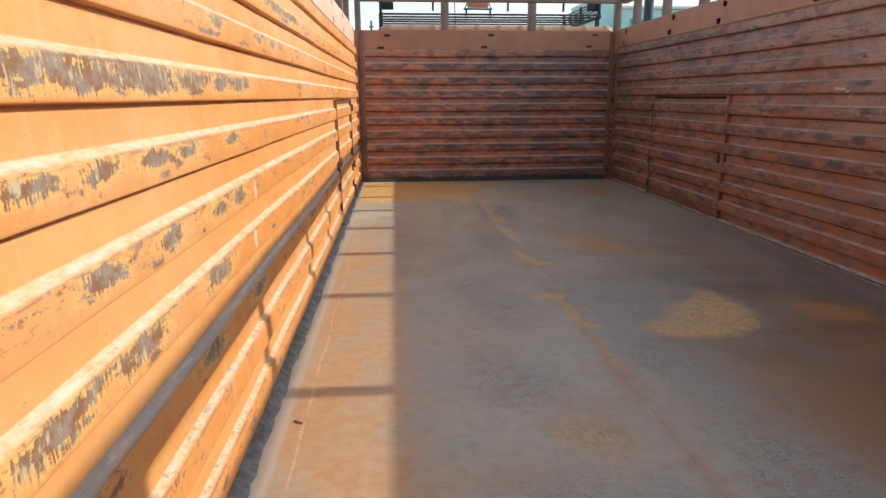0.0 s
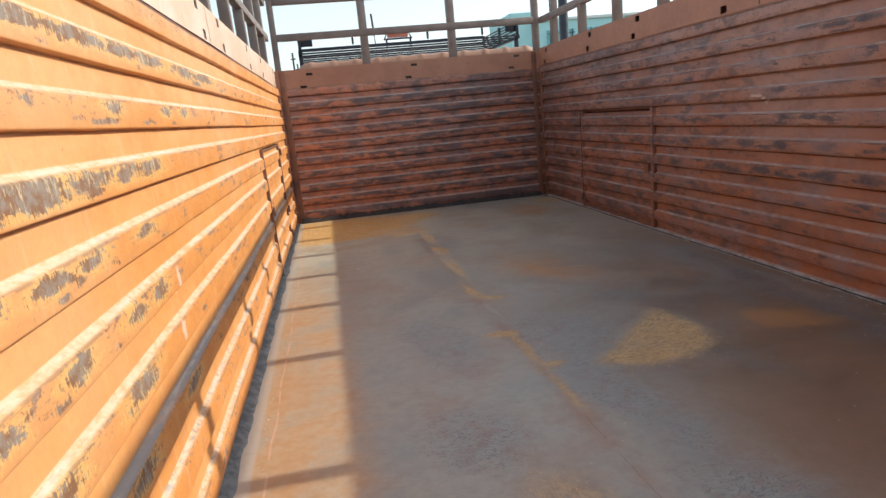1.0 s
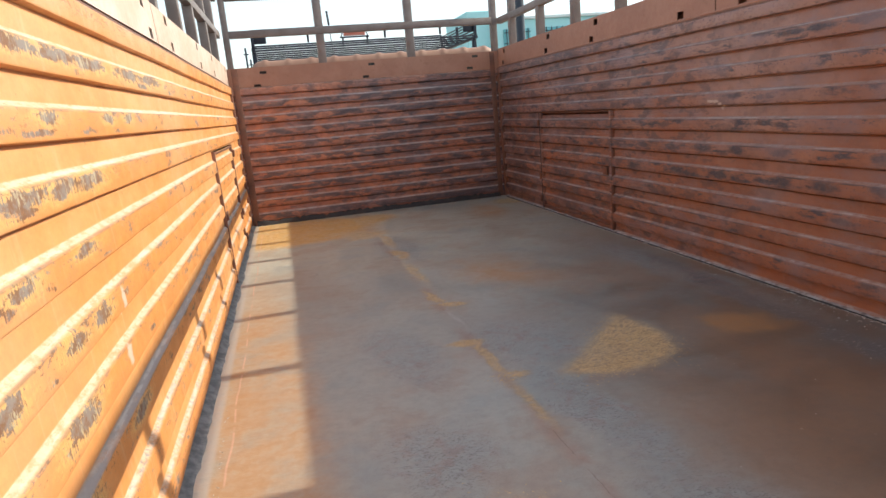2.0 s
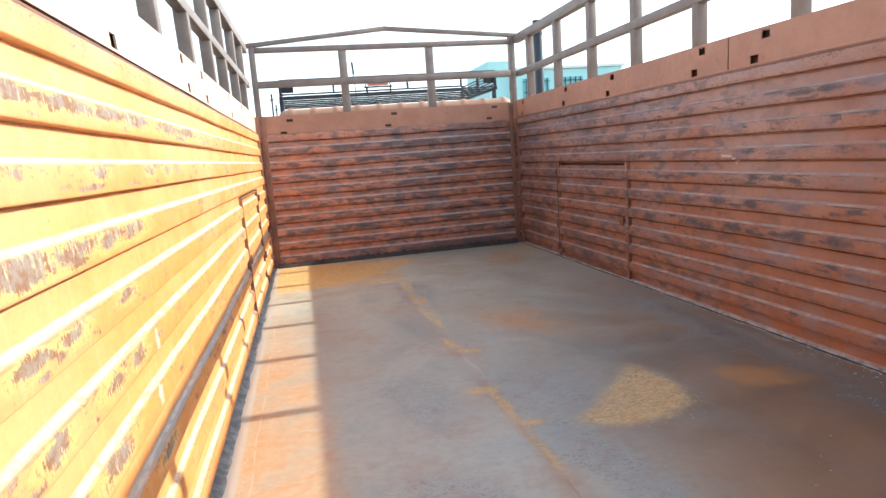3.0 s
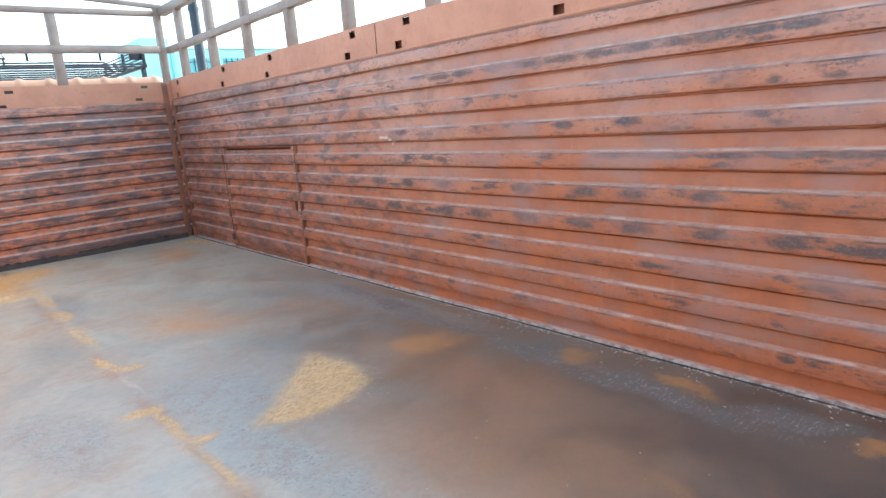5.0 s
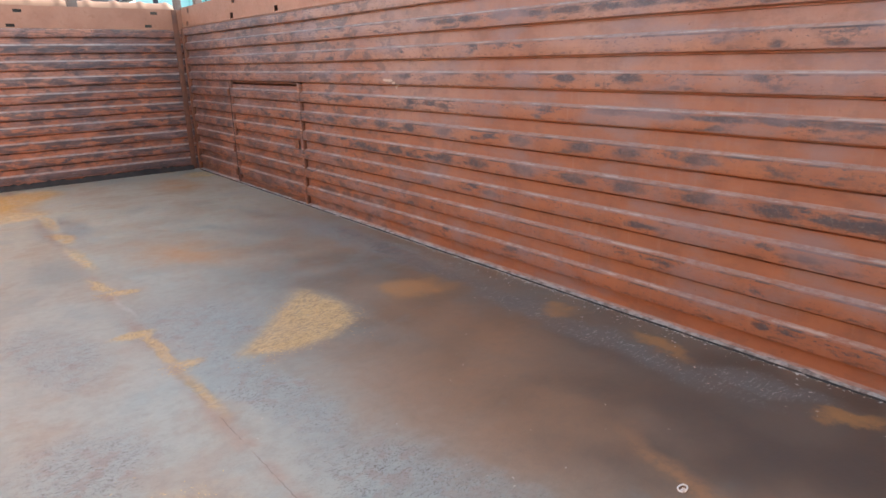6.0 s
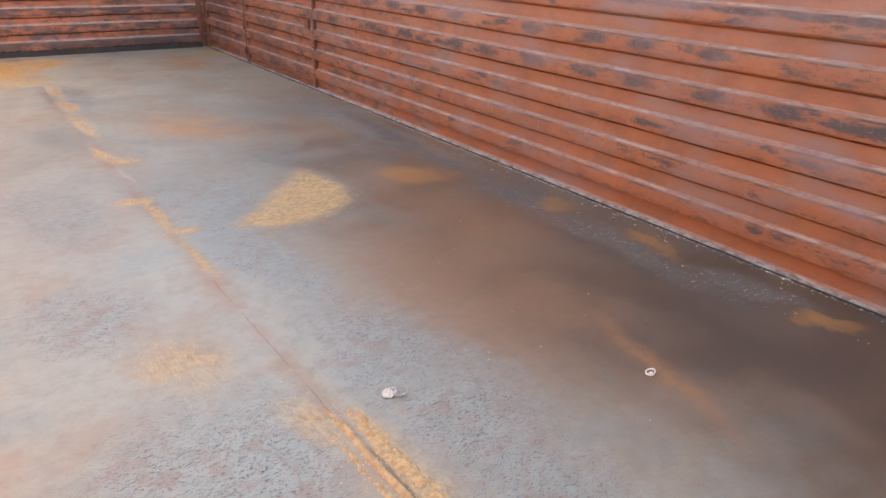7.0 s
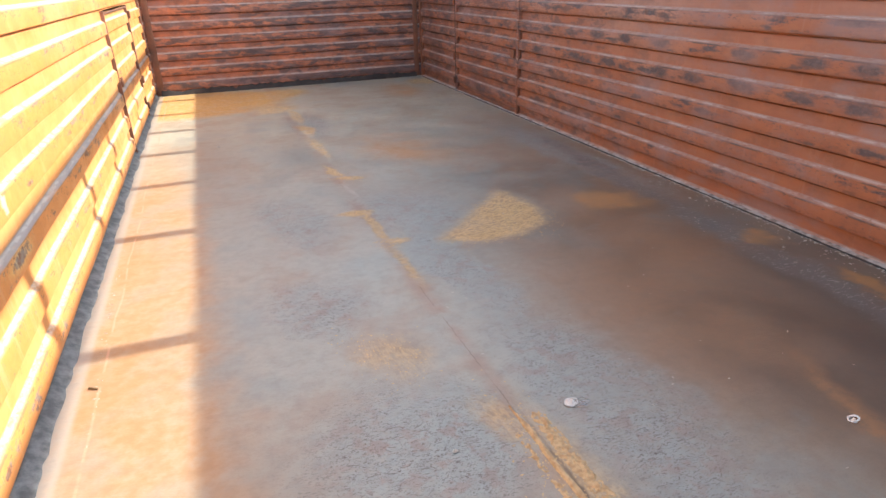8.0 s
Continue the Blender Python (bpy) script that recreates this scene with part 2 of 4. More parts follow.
    if pale_marks:
        pale_rim = n.math("ADD", closest(pale_marks), n.math("MULTIPLY", n.math("SUBTRACT", ragged, 0.5), 5.0))
        colour = n.mix(n.step(pale_rim, 0.6, 1.3, 0.7, 0.0), colour, (0.64, 0.55, 0.48))
    # chips in the paint
    chip = n.step(n.noise(n.place, 38, 5, 0.7), 0.66, 0.70)
    colour = n.mix(n.math("MULTIPLY", chip, 0.55), colour, RUST)
    colour = n.mix(n.step(grain, 0.3, 0.8, 0.0, 0.16), colour, (0.30, 0.14, 0.08))
    rough = n.math("ADD", n.step(medium, 0.3, 0.7, 0.40, 0.62), n.math("MULTIPLY", worn, 0.15))
    normal = n.bump(medium, 0.25, 0.004)
    normal = n.bump(n.math("SUBTRACT", grain, n.math("MULTIPLY", worn, 1.5)), 0.25, 0.0008, normal)
    return n.finish(colour, rough, 0.0, normal, 0.4)


def plain_steel(name, colour, second, rough=0.55, metal=0.0, scale=9.0, amount=0.6, rusty=0.25):
    """Painted or bare steel with blotches, grain and a little rust."""
    n = Nodes(name)
    coarse = n.noise(n.place, scale, 6, 0.6)
    fine = n.noise(n.place, scale * 9, 4, 0.7)
    c = n.mix(n.math("MULTIPLY", n.step(coarse, 0.36, 0.66), amount), colour, second)
    c = n.mix(n.math("MULTIPLY", n.step(n.noise(n.place, scale * 3.1, 5, 0.65), 0.58, 0.68), rusty), c, RUST)
    c = n.mix(n.step(fine, 0.35, 0.75, 0.0, 0.2), c, second)
    return n.finish(c, n.step(fine, 0.3, 0.7, rough - 0.08, rough + 0.1), metal, n.bump(fine, 0.3, 0.001))


LEFT_RIBS = (0.036, 0.1205)
RIGHT_RIBS = (0.067, 0.1177)
FRONT_RIBS = (0.044, 0.1187)
LEFT_MARKS = [(0.792, 0.15, 0.022, (0.70, 0.95, 1.18)), (0.795, 0.09, 0.014, (1.40, 1.58, 1.76)), (0.676, 0.05, 0.012, (0.84, 0.99, 1.16, 1.32, 1.62)),
              (1.037, 0.14, 0.013, (1.25, 1.50, 1.74, 1.95, 2.3, 2.6)), (0.55, 0.05, 0.016, (0.95, 1.18, 1.45, 1.62)), (0.43, 0.08, 0.018, (0.80, 1.02, 1.40)),
              (0.31, 0.06, 0.014, (1.3, 1.7)), (0.917, 0.04, 0.012, (1.6, 2.0, 2.2))]
RIGHT_MARKS = [(0.451, 0.065, 0.019, (3.24, 2.91, 2.52, 2.29, 2.02, 1.76, 1.53, 1.26, 1.02)), (0.449, 0.14, 0.020, (0.78, 0.61)),
               (0.570, 0.055, 0.018, (3.56, 3.29, 3.03, 2.79, 2.53, 2.04, 1.73, 1.53, 1.27)),
               (1.045, 0.075, 0.013, (2.49, 2.35, 2.15, 1.99, 1.82, 1.66, 1.51, 1.38, 1.26, 1.13, 1.01)),
               (0.697, 0.10, 0.010, (1.61, 1.43, 1.22, 1.04, 0.88)), (0.810, 0.05, 0.015, (3.60, 3.29, 2.82, 1.55, 1.82)), (0.885, 0.022, 0.030, (1.085,)), (0.950, 0.06, 0.010, (1.17,)), (0.33, 0.06, 0.014, (0.93, 1.45, 2.2))]
FRONT_MARKS = [(1.035, 0.10, 0.020, (0.75, 1.15, 1.45, 1.75)), (0.915, 0.08, 0.020, (0.95, 1.35, 1.70)), (0.68, 0.07, 0.018, (0.6, 1.30, 1.52)), (0.80, 0.08, 0.020, (0.55, 1.2, 1.65, 2.0)),
               (0.33, 0.12, 0.022, (0.9, 1.3, 1.7, 2.05)), (0.21, 0.10, 0.020, (0.7, 1.5, 1.9)), (0.08, 0.25, 0.025, (0.8, 1.4, 2.0))]
# one orange in two tones: sunlight painted into the left, shade into the right
paint_left = ribbed_paint("sunlit_orange_paint", "y", *LEFT_RIBS, (0.55, 0.56, 0.58, 0.57, 0.57, 0.60, 0.58, 0.60, 0.60, 0.1), 0.34, 0.92, 0.30, 0.15, SUNLIT_ORANGE, LEFT_MARKS, 0.80, True, 0.0, 0.0, (0.68, 0.44, 0.27), [(0.53, 0.012, 0.03, (1.77,)), (0.43, 0.016, 0.022, (1.72,))])
paint_right = ribbed_paint("shaded_worn_orange_paint", "y", *RIGHT_RIBS, (0.48, 0.48, 0.50, 0.58, 0.55, 0.60, 0.52, 0.5, 0.5, 0.1), 0.62, 0.95, 0.15, 0.5, SHADED_ORANGE, RIGHT_MARKS, 0.42, False, 0.58, 3.0, FADED, [(0.792, 0.03, 0.007, (2.97, 2.94)), (0.768, 0.012, 0.02, (2.91,))])
paint_front = ribbed_paint("grimy_orange_paint", "x", *FRONT_RIBS, (0.9, 0.7, 0.85, 0.8, 0.75, 0.6, 0.75, 0.75, 0.8, 0.2), 0.30, 0.85, 0.2, 0.7, (0.57, 0.216, 0.118), FRONT_MARKS, 0.7, False, 0.60, 0.4)
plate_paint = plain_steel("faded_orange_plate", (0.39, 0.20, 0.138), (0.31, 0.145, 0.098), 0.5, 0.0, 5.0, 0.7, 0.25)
# paler copy for the left top plate, the sun's glare put into its colour
sunlit_plate = plain_steel("sunlit_orange_plate", (0.66, 0.50, 0.42), (0.56, 0.34, 0.22), 0.45, 0.0, 4.0, 0.6, 0.1)
frame_paint = plain_steel("dull_brown_frame_paint", (0.215, 0.178, 0.168), (0.155, 0.115, 0.105), 0.5, 0.0, 7.0, 0.7, 0.35)
bar_paint = plain_steel("dark_worn_bar", (0.22, 0.09, 0.055), (0.10, 0.06, 0.05), 0.6, 0.0, 12.0, 0.7, 0.5)
grime = plain_steel("black_grime", (0.020, 0.019, 0.022), (0.052, 0.043, 0.042), 0.7, 0.0, 14.0, 0.6, 0.1)
sealant = plain_steel("grey_sealant", (0.225, 0.225, 0.23), (0.075, 0.076, 0.082), 0.85, 0.0, 30.0, 0.75, 0.05)
crust = plain_steel("pale_dirt_crust", (0.47, 0.45, 0.45), (0.20, 0.165, 0.155), 0.8, 0.0, 34.0, 1.0, 0.3)
cab_paint = plain_steel("tan_cab_paint", (0.37, 0.21, 0.148), (0.30, 0.16, 0.115), 0.45, 0.0, 5.0, 0.5, 0.05)
rack_paint = plain_steel("navy_rack_paint", (0.012, 0.018, 0.034), (0.026, 0.034, 0.052), 0.45, 0.2, 9.0, 0.6, 0.1)
board_paint = plain_steel("orange_board_paint", (0.55, 0.17, 0.12), (0.48, 0.20, 0.15), 0.5, 0.0, 9.0, 0.5, 0.05)
teal_wall = plain_steel("teal_house_paint", (0.36, 0.66, 0.71), (0.42, 0.71, 0.75), 0.8, 0.0, 1.2, 0.6, 0.0)
pale_trim = plain_steel("pale_house_trim", (0.62, 0.70, 0.72), (0.55, 0.63, 0.66), 0.8, 0.0, 1.5, 0.6, 0.0)
dark_glass = plain_steel("dull_teal_window_glass", (0.16, 0.46, 0.52), (0.20, 0.52, 0.58), 0.15, 0.0, 1.5, 0.5, 0.0)
dark_pole = plain_steel("dark_pole_paint", (0.02, 0.03, 0.05), (0.04, 0.05, 0.07), 0.5, 0.2, 4.0, 0.5, 0.0)
yard = plain_steel("dusty_yard_earth", (0.34, 0.27, 0.20), (0.26, 0.20, 0.15), 0.95, 0.0, 0.3, 0.8, 0.0)
pale_crumb = plain_steel("pale_crumb", (0.55, 0.50, 0.45), (0.40, 0.35, 0.30), 0.8, 0.0, 60.0, 0.6, 0.0)
straw = plain_steel("straw_chaff", (0.68, 0.50, 0.27), (0.48, 0.32, 0.15), 0.8, 0.0, 70.0, 0.6, 0.0)
caked_dust = plain_steel("caked_ochre_dust", (0.64, 0.465, 0.27), (0.42, 0.285, 0.16), 0.9, 0.0, 75.0, 0.9, 0.25)
white_flake = plain_steel("white_paint_flake", (0.66, 0.66, 0.66), (0.45, 0.44, 0.43), 0.7, 0.0, 60.0, 0.6, 0.0)
twig_brown = plain_steel("twig_brown", (0.20, 0.13, 0.07), (0.32, 0.22, 0.13), 0.8, 0.0, 80.0, 0.6, 0.0)


def clear_plastic(name, clear):
    n = Nodes(name)
    n.shader.inputs["Transmission Weight"].default_value = clear
    n.shader.inputs["IOR"].default_value = 1.4
    return n.finish((0.95, 0.96, 0.98), 0.12, 0.0, n.bump(n.noise(n.place, 120, 3), 0.4, 0.001))


plastic = clear_plastic("clear_plastic", 0.8)
white_film = clear_plastic("crumpled_plastic_film", 0.2)

SEAM_X = 0.905


def floor_steel(name):
    """Brown, rusted floor sheet with blue-grey worn ground, ochre dust and orange rust patches."""
    n = Nodes(name)
    big = n.noise(n.place, 1.1, 4, 0.55)
    mid = n.noise(n.place, 4.2, 6, 0.6)
    cloud = n.noise(n.scaled((1, 1, 1), None, (3, 9, 0)), 2.6, 5, 0.62)
    fine = n.noise(n.place, 26, 5, 0.65)
    speck = n.noise(n.scaled((38, 60, 1)), 1.0, 4, 0.7)
    shake_x = n.math("SUBTRACT", n.noise(n.place, 6.5, 5, 0.6), 0.5)
    shake_y = n.math("SUBTRACT", n.noise(n.scaled((1, 1, 1), None, (7, 3, 0)), 6.5, 5, 0.6), 0.5)
    tremble = n.math("SUBTRACT", n.noise(n.place, 40, 4, 0.7), 0.5)

    def moved(wide, close):
        return (n.math("ADD", n.x, n.math("ADD", n.math("MULTIPLY", shake_x, wide), n.math("MULTIPLY", tremble, close))),
                n.math("ADD", n.y, n.math("ADD", n.math("MULTIPLY", shake_y, wide), n.math("MULTIPLY", tremble, close))))

    loose, tight = moved(0.20, 0.03), moved(0.085, 0.03)

    def spot(cx, cy, rx, ry, turn, soft=0.55, at=loose):
        c, s = math.cos(radians(turn)), math.sin(radians(turn))
        dx, dy = n.math("SUBTRACT", at[0], cx), n.math("SUBTRACT", at[1], cy)
        px = n.math("ADD", n.math("MULTIPLY", dx, c / rx), n.math("MULTIPLY", dy, s / rx))
        py = n.math("ADD", n.math("MULTIPLY", dx, -s / ry), n.math("MULTIPLY", dy, c / ry))
        r = n.math("SQRT", n.math("ADD", n.math("MULTIPLY", px, px), n.math("MULTIPLY", py, py)))
        return n.step(r, 1.0 - soft, 1.0 + soft * 0.4, 1.0, 0.0)

    def spots(rows):
        total = None
        for row in rows:
            one = spot(*row)
            total = one if total is None else n.math("MAXIMUM", total, one)
        return total

    brown = (0.205, 0.145, 0.102)
    grey = (0.205, 0.212, 0.203)
    colour = n.mix(n.step(n.math("ADD", n.math("MULTIPLY", big, 0.5), n.math("MULTIPLY", mid, 0.5)), 0.44, 0.56), brown, grey)
    # paler grey over the left half, reaching further right ahead
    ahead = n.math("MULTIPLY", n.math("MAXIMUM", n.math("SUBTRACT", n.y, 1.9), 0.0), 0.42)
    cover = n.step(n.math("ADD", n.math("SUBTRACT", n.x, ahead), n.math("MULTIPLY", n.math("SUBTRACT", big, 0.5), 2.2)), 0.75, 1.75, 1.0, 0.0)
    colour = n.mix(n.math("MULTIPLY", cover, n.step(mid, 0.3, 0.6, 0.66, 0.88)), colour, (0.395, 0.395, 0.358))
    # colour lifted towards the front wall to make the far floor brighter
    far = n.math("MULTIPLY", n.step(n.math("ADD", n.y, n.math("MULTIPLY", n.math("SUBTRACT", big, 0.5), 3.0)), 2.8, 5.0), n.step(mid, 0.3, 0.6, 0.56, 0.76))
    colour = n.mix(far, colour, (0.55, 0.53, 0.44))
    # clouds of rust bloom, and of washed blue-grey
    rusty = n.step(n.math("ADD", n.math("MULTIPLY", mid, 0.45), n.math("MULTIPLY", cloud, 0.55)), 0.47, 0.60)
    colour = n.mix(n.math("MULTIPLY", rusty, 0.42), colour, (0.335, 0.198, 0.118))
    washed = n.step(n.math("ADD", n.math("MULTIPLY", mid, 0.5), n.math("MULTIPLY", cloud, 0.5)), 0.48, 0.38)
    colour = n.mix(n.math("MULTIPLY", washed, 0.48), colour, (0.275, 0.325, 0.335))
    # dark brown over the right side: grime, plus its shade put into the colour
    dirt_shade = n.math("MULTIPLY", n.step(n.math("ADD", n.x, n.math("MULTIPLY", n.math("SUBTRACT", big, 0.5), 0.9)), 1.22, 1.85), n.step(n.math("ADD", n.y, n.math("MULTIPLY", n.math("SUBTRACT", cloud, 0.5), 1.6)), 0.9, 2.5, 1.0, 0.15))
    colour = n.mix(n.math("MULTIPLY", dirt_shade, n.step(mid, 0.3, 0.65, 0.9, 0.6)), colour, (0.092, 0.070, 0.054))
    tan = n.math("MAXIMUM", spot(1.50, 1.36, 0.40, 0.58, 10, 0.8), spot(1.75, 1.75, 0.25, 0.48, 10, 0.9))
    colour = n.mix(n.math("MULTIPLY", tan, n.step(mid, 0.32, 0.58, 0.4, 0.88)), colour, (0.285, 0.170, 0.105))
    dark = n.math("MAXIMUM", spot(1.88, 0.84, 0.38, 0.46, 20, 0.8), spot(1.98, 1.30, 0.09, 0.30, -6, 0.8))
    dark = n.math("MAXIMUM", dark, n.math("MULTIPLY", spot(1.48, 1.02, 0.12, 0.20, 30, 0.9), 0.6))
    colour = n.mix(n.math("MULTIPLY", dark, n.step(mid, 0.3, 0.6, 0.85, 0.35)), colour, (0.090, 0.087, 0.085))
    # worn ground, blue-grey, full of small dashes
    worn = spots([(1.08, 2.45, 0.22, 0.36, 20), (1.06, 1.85, 0.10, 0.50, 8), (1.12, 1.05, 0.17, 0.55, 4), (0.68, 1.10, 0.26, 0.26, 10), (0.58, 1.78, 0.16, 0.20, 0),
                  (1.02, 0.55, 0.25, 0.40, 0), (0.98, 4.3, 0.15, 0.45, 0), (2.10, 3.0, 0.12, 0.9, 3), (0.64, 2.5, 0.14, 0.35, 10)])
    worn = n.math("MULTIPLY", worn, n.step(n.math("ADD", n.math("MULTIPLY", speck, 0.45), n.math("MULTIPLY", mid, 0.55)), 0.36, 0.56, 0.2, 1.0))
    colour = n.mix(n.math("MULTIPLY", worn, 0.72), colour, (0.310, 0.358, 0.375))
    slate = n.math("MULTIPLY", spots([(2.04, 1.6, 0.075, 0.75, -3), (2.11, 2.7, 0.07, 0.7, -5), (2.10, 0.95, 0.06, 0.25, 12)]), n.step(mid, 0.3, 0.55, 0.5, 0.95))
    colour = n.mix(slate, colour, (0.150, 0.155, 0.158))
    flecks = n.step(n.noise(n.scaled((45, 120, 1)), 1.0, 4, 0.65, 0.8), 0.565, 0.62)
    colour = n.mix(n.math("MULTIPLY", n.math("MULTIPLY", flecks, slate), 0.55), colour, (0.50, 0.51, 0.50))
    # dashes and pits
    dashes = n.step(n.noise(n.scaled((75, 175, 1)), 1.0, 3, 0.6, 1.8), 0.545, 0.60)
    colour = n.mix(n.math("MULTIPLY", dashes, n.math("ADD", 0.12, n.math("MULTIPLY", worn, 0.78))), colour, (0.120, 0.098, 0.092))
    specks = n.step(n.noise(n.place, 17, 5, 0.65), 0.50, 0.60)
    colour = n.mix(n.math("MULTIPLY", n.math("MULTIPLY", specks, worn), 0.42), colour, (0.315, 0.205, 0.165))
    # orange rust patches
    orange = spots([(1.88, 2.22, 0.16, 0.12, -35), (2.12, 1.66, 0.08, 0.06, -30), (2.13, 1.25, 0.05, 0.13, -10), (2.10, 0.70, 0.09, 0.035, -40),
                    (0.955, 4.15, 0.06, 0.16, 10), (0.16, 1.3, 0.22, 1.6, 0, 0.7), (0.10, 1.5, 0.26, 2.4, 0, 0.4), (1.94, 5.3, 0.18, 0.35, 0, 0.8), (1.35, 3.4, 0.25, 0.4, 15, 0.9)])
    orange = n.math("MULTIPLY", orange, n.math("MULTIPLY", n.step(mid, 0.3, 0.6, 0.35, 1.0), n.step(fine, 0.30, 0.62, 0.60, 1.0)))
    colour = n.mix(n.math("MULTIPLY", orange, 0.8), colour, (0.50, 0.255, 0.095))
    trail = n.math("MULTIPLY", spot(1.57, 0.85, 0.034, 0.27, -15, 0.9, tight), n.step(fine, 0.36, 0.60, 0.25, 0.85))
    colour = n.mix(n.math("MULTIPLY", trail, 0.95), colour, (0.42, 0.225, 0.115))
    # ochre dust in patches and along the sheet joint
    ochre = spots([(0.28, 5.45, 0.76, 0.64, 0, 0.25), (0.95, 5.62, 0.30, 0.24, 25, 0.4), (0.86, 4.93, 0.16, 0.20, -20, 0.5), (2.26, 5.67, 0.17, 0.20, 0), (0.952, 4.62, 0.040, 0.30, 0, 0.6, tight),
                   (0.952, 4.13, 0.055, 0.19, 4, 0.6, tight), (0.938, 3.65, 0.036, 0.30, 3, 0.7, tight), (0.912, 3.14, 0.028, 0.15, 8, 0.5, tight), (0.962, 2.99, 0.075, 0.038, -10, 0.5, tight),
                   (0.868, 2.500, 0.085, 0.040, -6, 0.4, tight), (0.913, 2.34, 0.026, 0.20, 0, 0.5, tight), (0.948, 2.158, 0.050, 0.030, -15, 0.7, tight),
                   (0.917, 1.95, 0.022, 0.18, 0, 0.9, tight)])
    ochre = n.math("MAXIMUM", ochre, n.math("MULTIPLY", n.math("MAXIMUM", spot(0.935, 0.80, 0.055, 0.40, 2, 0.8, tight), spot(0.872, 1.13, 0.045, 0.10, 25, 0.9, tight)), 0.75))
    ochre = n.math("MULTIPLY", ochre, n.step(fine, 0.34, 0.56, 0.62, 1.0))
    ochre = n.math("MAXIMUM", ochre, n.math("MULTIPLY", spot(0.725, 1.455, 0.085, 0.13, 25, 0.8), 0.5))
    # one heap with straight, tapering sides
    heap = None
    corners = [(1.06, 2.09), (1.23, 2.02), (1.43, 2.02), (1.56, 2.14), (1.58, 2.36), (1.53, 2.55)]
    for (ax, ay), (bx, by) in zip(corners, corners[1:] + corners[:1]):
        long = math.hypot(bx - ax, by - ay)
        nx, ny = -(by - ay) / long, (bx - ax) / long
        inside = n.math("SUBTRACT", n.math("ADD", n.math("MULTIPLY", tight[0], nx), n.math("MULTIPLY", tight[1], ny)), nx * ax + ny * ay)
        inside = n.step(inside, -0.022, 0.050)
        heap = inside if heap is None else n.math("MULTIPLY", heap, inside)
    ochre = n.math("MAXIMUM", ochre, heap)
    # fine ripples that fan out from the heap's thin end
    fan = n.math("ARCTAN2", n.math("SUBTRACT", n.y, 2.02), n.math("SUBTRACT", n.x, 0.70))
    away = n.math("SQRT", n.math("ADD", n.math("POWER", n.math("SUBTRACT", n.x, 0.70), 2.0), n.math("POWER", n.math("SUBTRACT", n.y, 2.02), 2.0)))
    ripple = n.noise(n.vector(n.math("MULTIPLY", fan, 95.0), n.math("MULTIPLY", away, 34.0)), 1.0, 3, 0.6, 1.2)
    thick = n.math("MULTIPLY", ochre, n.step(n.math("ADD", n.math("MULTIPLY", ripple, 0.6), n.math("MULTIPLY", mid, 0.4)), 0.34, 0.56, 0.55, 1.0))
    chaffy = n.step(n.math("ADD", n.math("MULTIPLY", ripple, 0.7), n.math("MULTIPLY", speck, 0.3)), 0.38, 0.58)
    colour = n.mix(n.math("MULTIPLY", thick, 0.92), colour, n.mix(chaffy, (0.40, 0.265, 0.13), (0.66, 0.475, 0.245)))
    gold = n.math("MULTIPLY", n.math("MAXIMUM", spot(0.26, 5.44, 0.74, 0.60, 0, 0.25), n.math("MULTIPLY", spot(0.93, 5.58, 0.28, 0.24, 25, 0.5), 0.7)), n.step(n.math("ADD", n.math("MULTIPLY", fine, 0.5), n.math("MULTIPLY", mid, 0.5)), 0.36, 0.54, 0.45, 1.0))
    colour = n.mix(n.math("MULTIPLY", gold, 0.85), colour, n.mix(n.step(n.noise(n.place, 60, 5, 0.7), 0.40, 0.60), (0.50, 0.255, 0.07), (0.70, 0.42, 0.125)))
    # red-brown stain and the crack along the sheet joint
    off = n.math("ABSOLUTE", n.math("SUBTRACT", n.math("ADD", n.x, n.math("MULTIPLY", tremble, 0.012)), SEAM_X))
    stain = n.math("MULTIPLY", n.step(off, 0.004, 0.048, 1.0, 0.0), n.step(mid, 0.40, 0.6, 0.10, 0.50))
    colour = n.mix(n.math("MULTIPLY", stain, n.math("SUBTRACT", 1.0, ochre)), colour, (0.34, 0.185, 0.115))
    crack = n.math("MULTIPLY", n.step(off, 0.0006, 0.0022, 1.0, 0.0), n.step(n.noise(n.scaled((0, 9, 0)), 1.0, 4), 0.40, 0.55, 0.05, 0.6))
    colour = n.mix(n.math("MULTIPLY", n.math("MULTIPLY", crack, n.step(n.y, 1.75, 2.05, 1.0, 0.25)), n.math("SUBTRACT", 1.0, n.math("MULTIPLY", ochre, 0.7))), colour, (0.15, 0.080, 0.060))
    # shade in the groove beside the caked ridge, painted as a dark line
    groove = n.math("MULTIPLY", spot(0.9155, 0.62, 0.0065, 0.52, 0, 0.6, moved(0.012, 0.01)), n.step(fine, 0.3, 0.6, 0.6, 1.0))
    colour = n.mix(n.math("MULTIPLY", groove, 0.9), colour, (0.13, 0.080, 0.045))
    bare = n.math("MULTIPLY", spot(0.93, 2.82, 0.012, 0.15, 3, 0.8, tight), n.step(fine, 0.4, 0.6, 0.1, 0.6))
    colour = n.mix(bare, colour, (0.55, 0.54, 0.52))
    # pale dust beside the sealant
    side = n.math("SUBTRACT", n.x, n.math("ADD", -0.047, n.math("MULTIPLY", n.math("SUBTRACT", n.y, 1.5), 0.0127)))
    pale = n.math("MULTIPLY", n.step(side, 0.045, 0.062, 1.0, 0.0), n.step(fine, 0.3, 0.6, 0.5, 1.0))
    colour = n.mix(n.math("MULTIPLY", pale, 0.8), colour, (0.47, 0.445, 0.42))
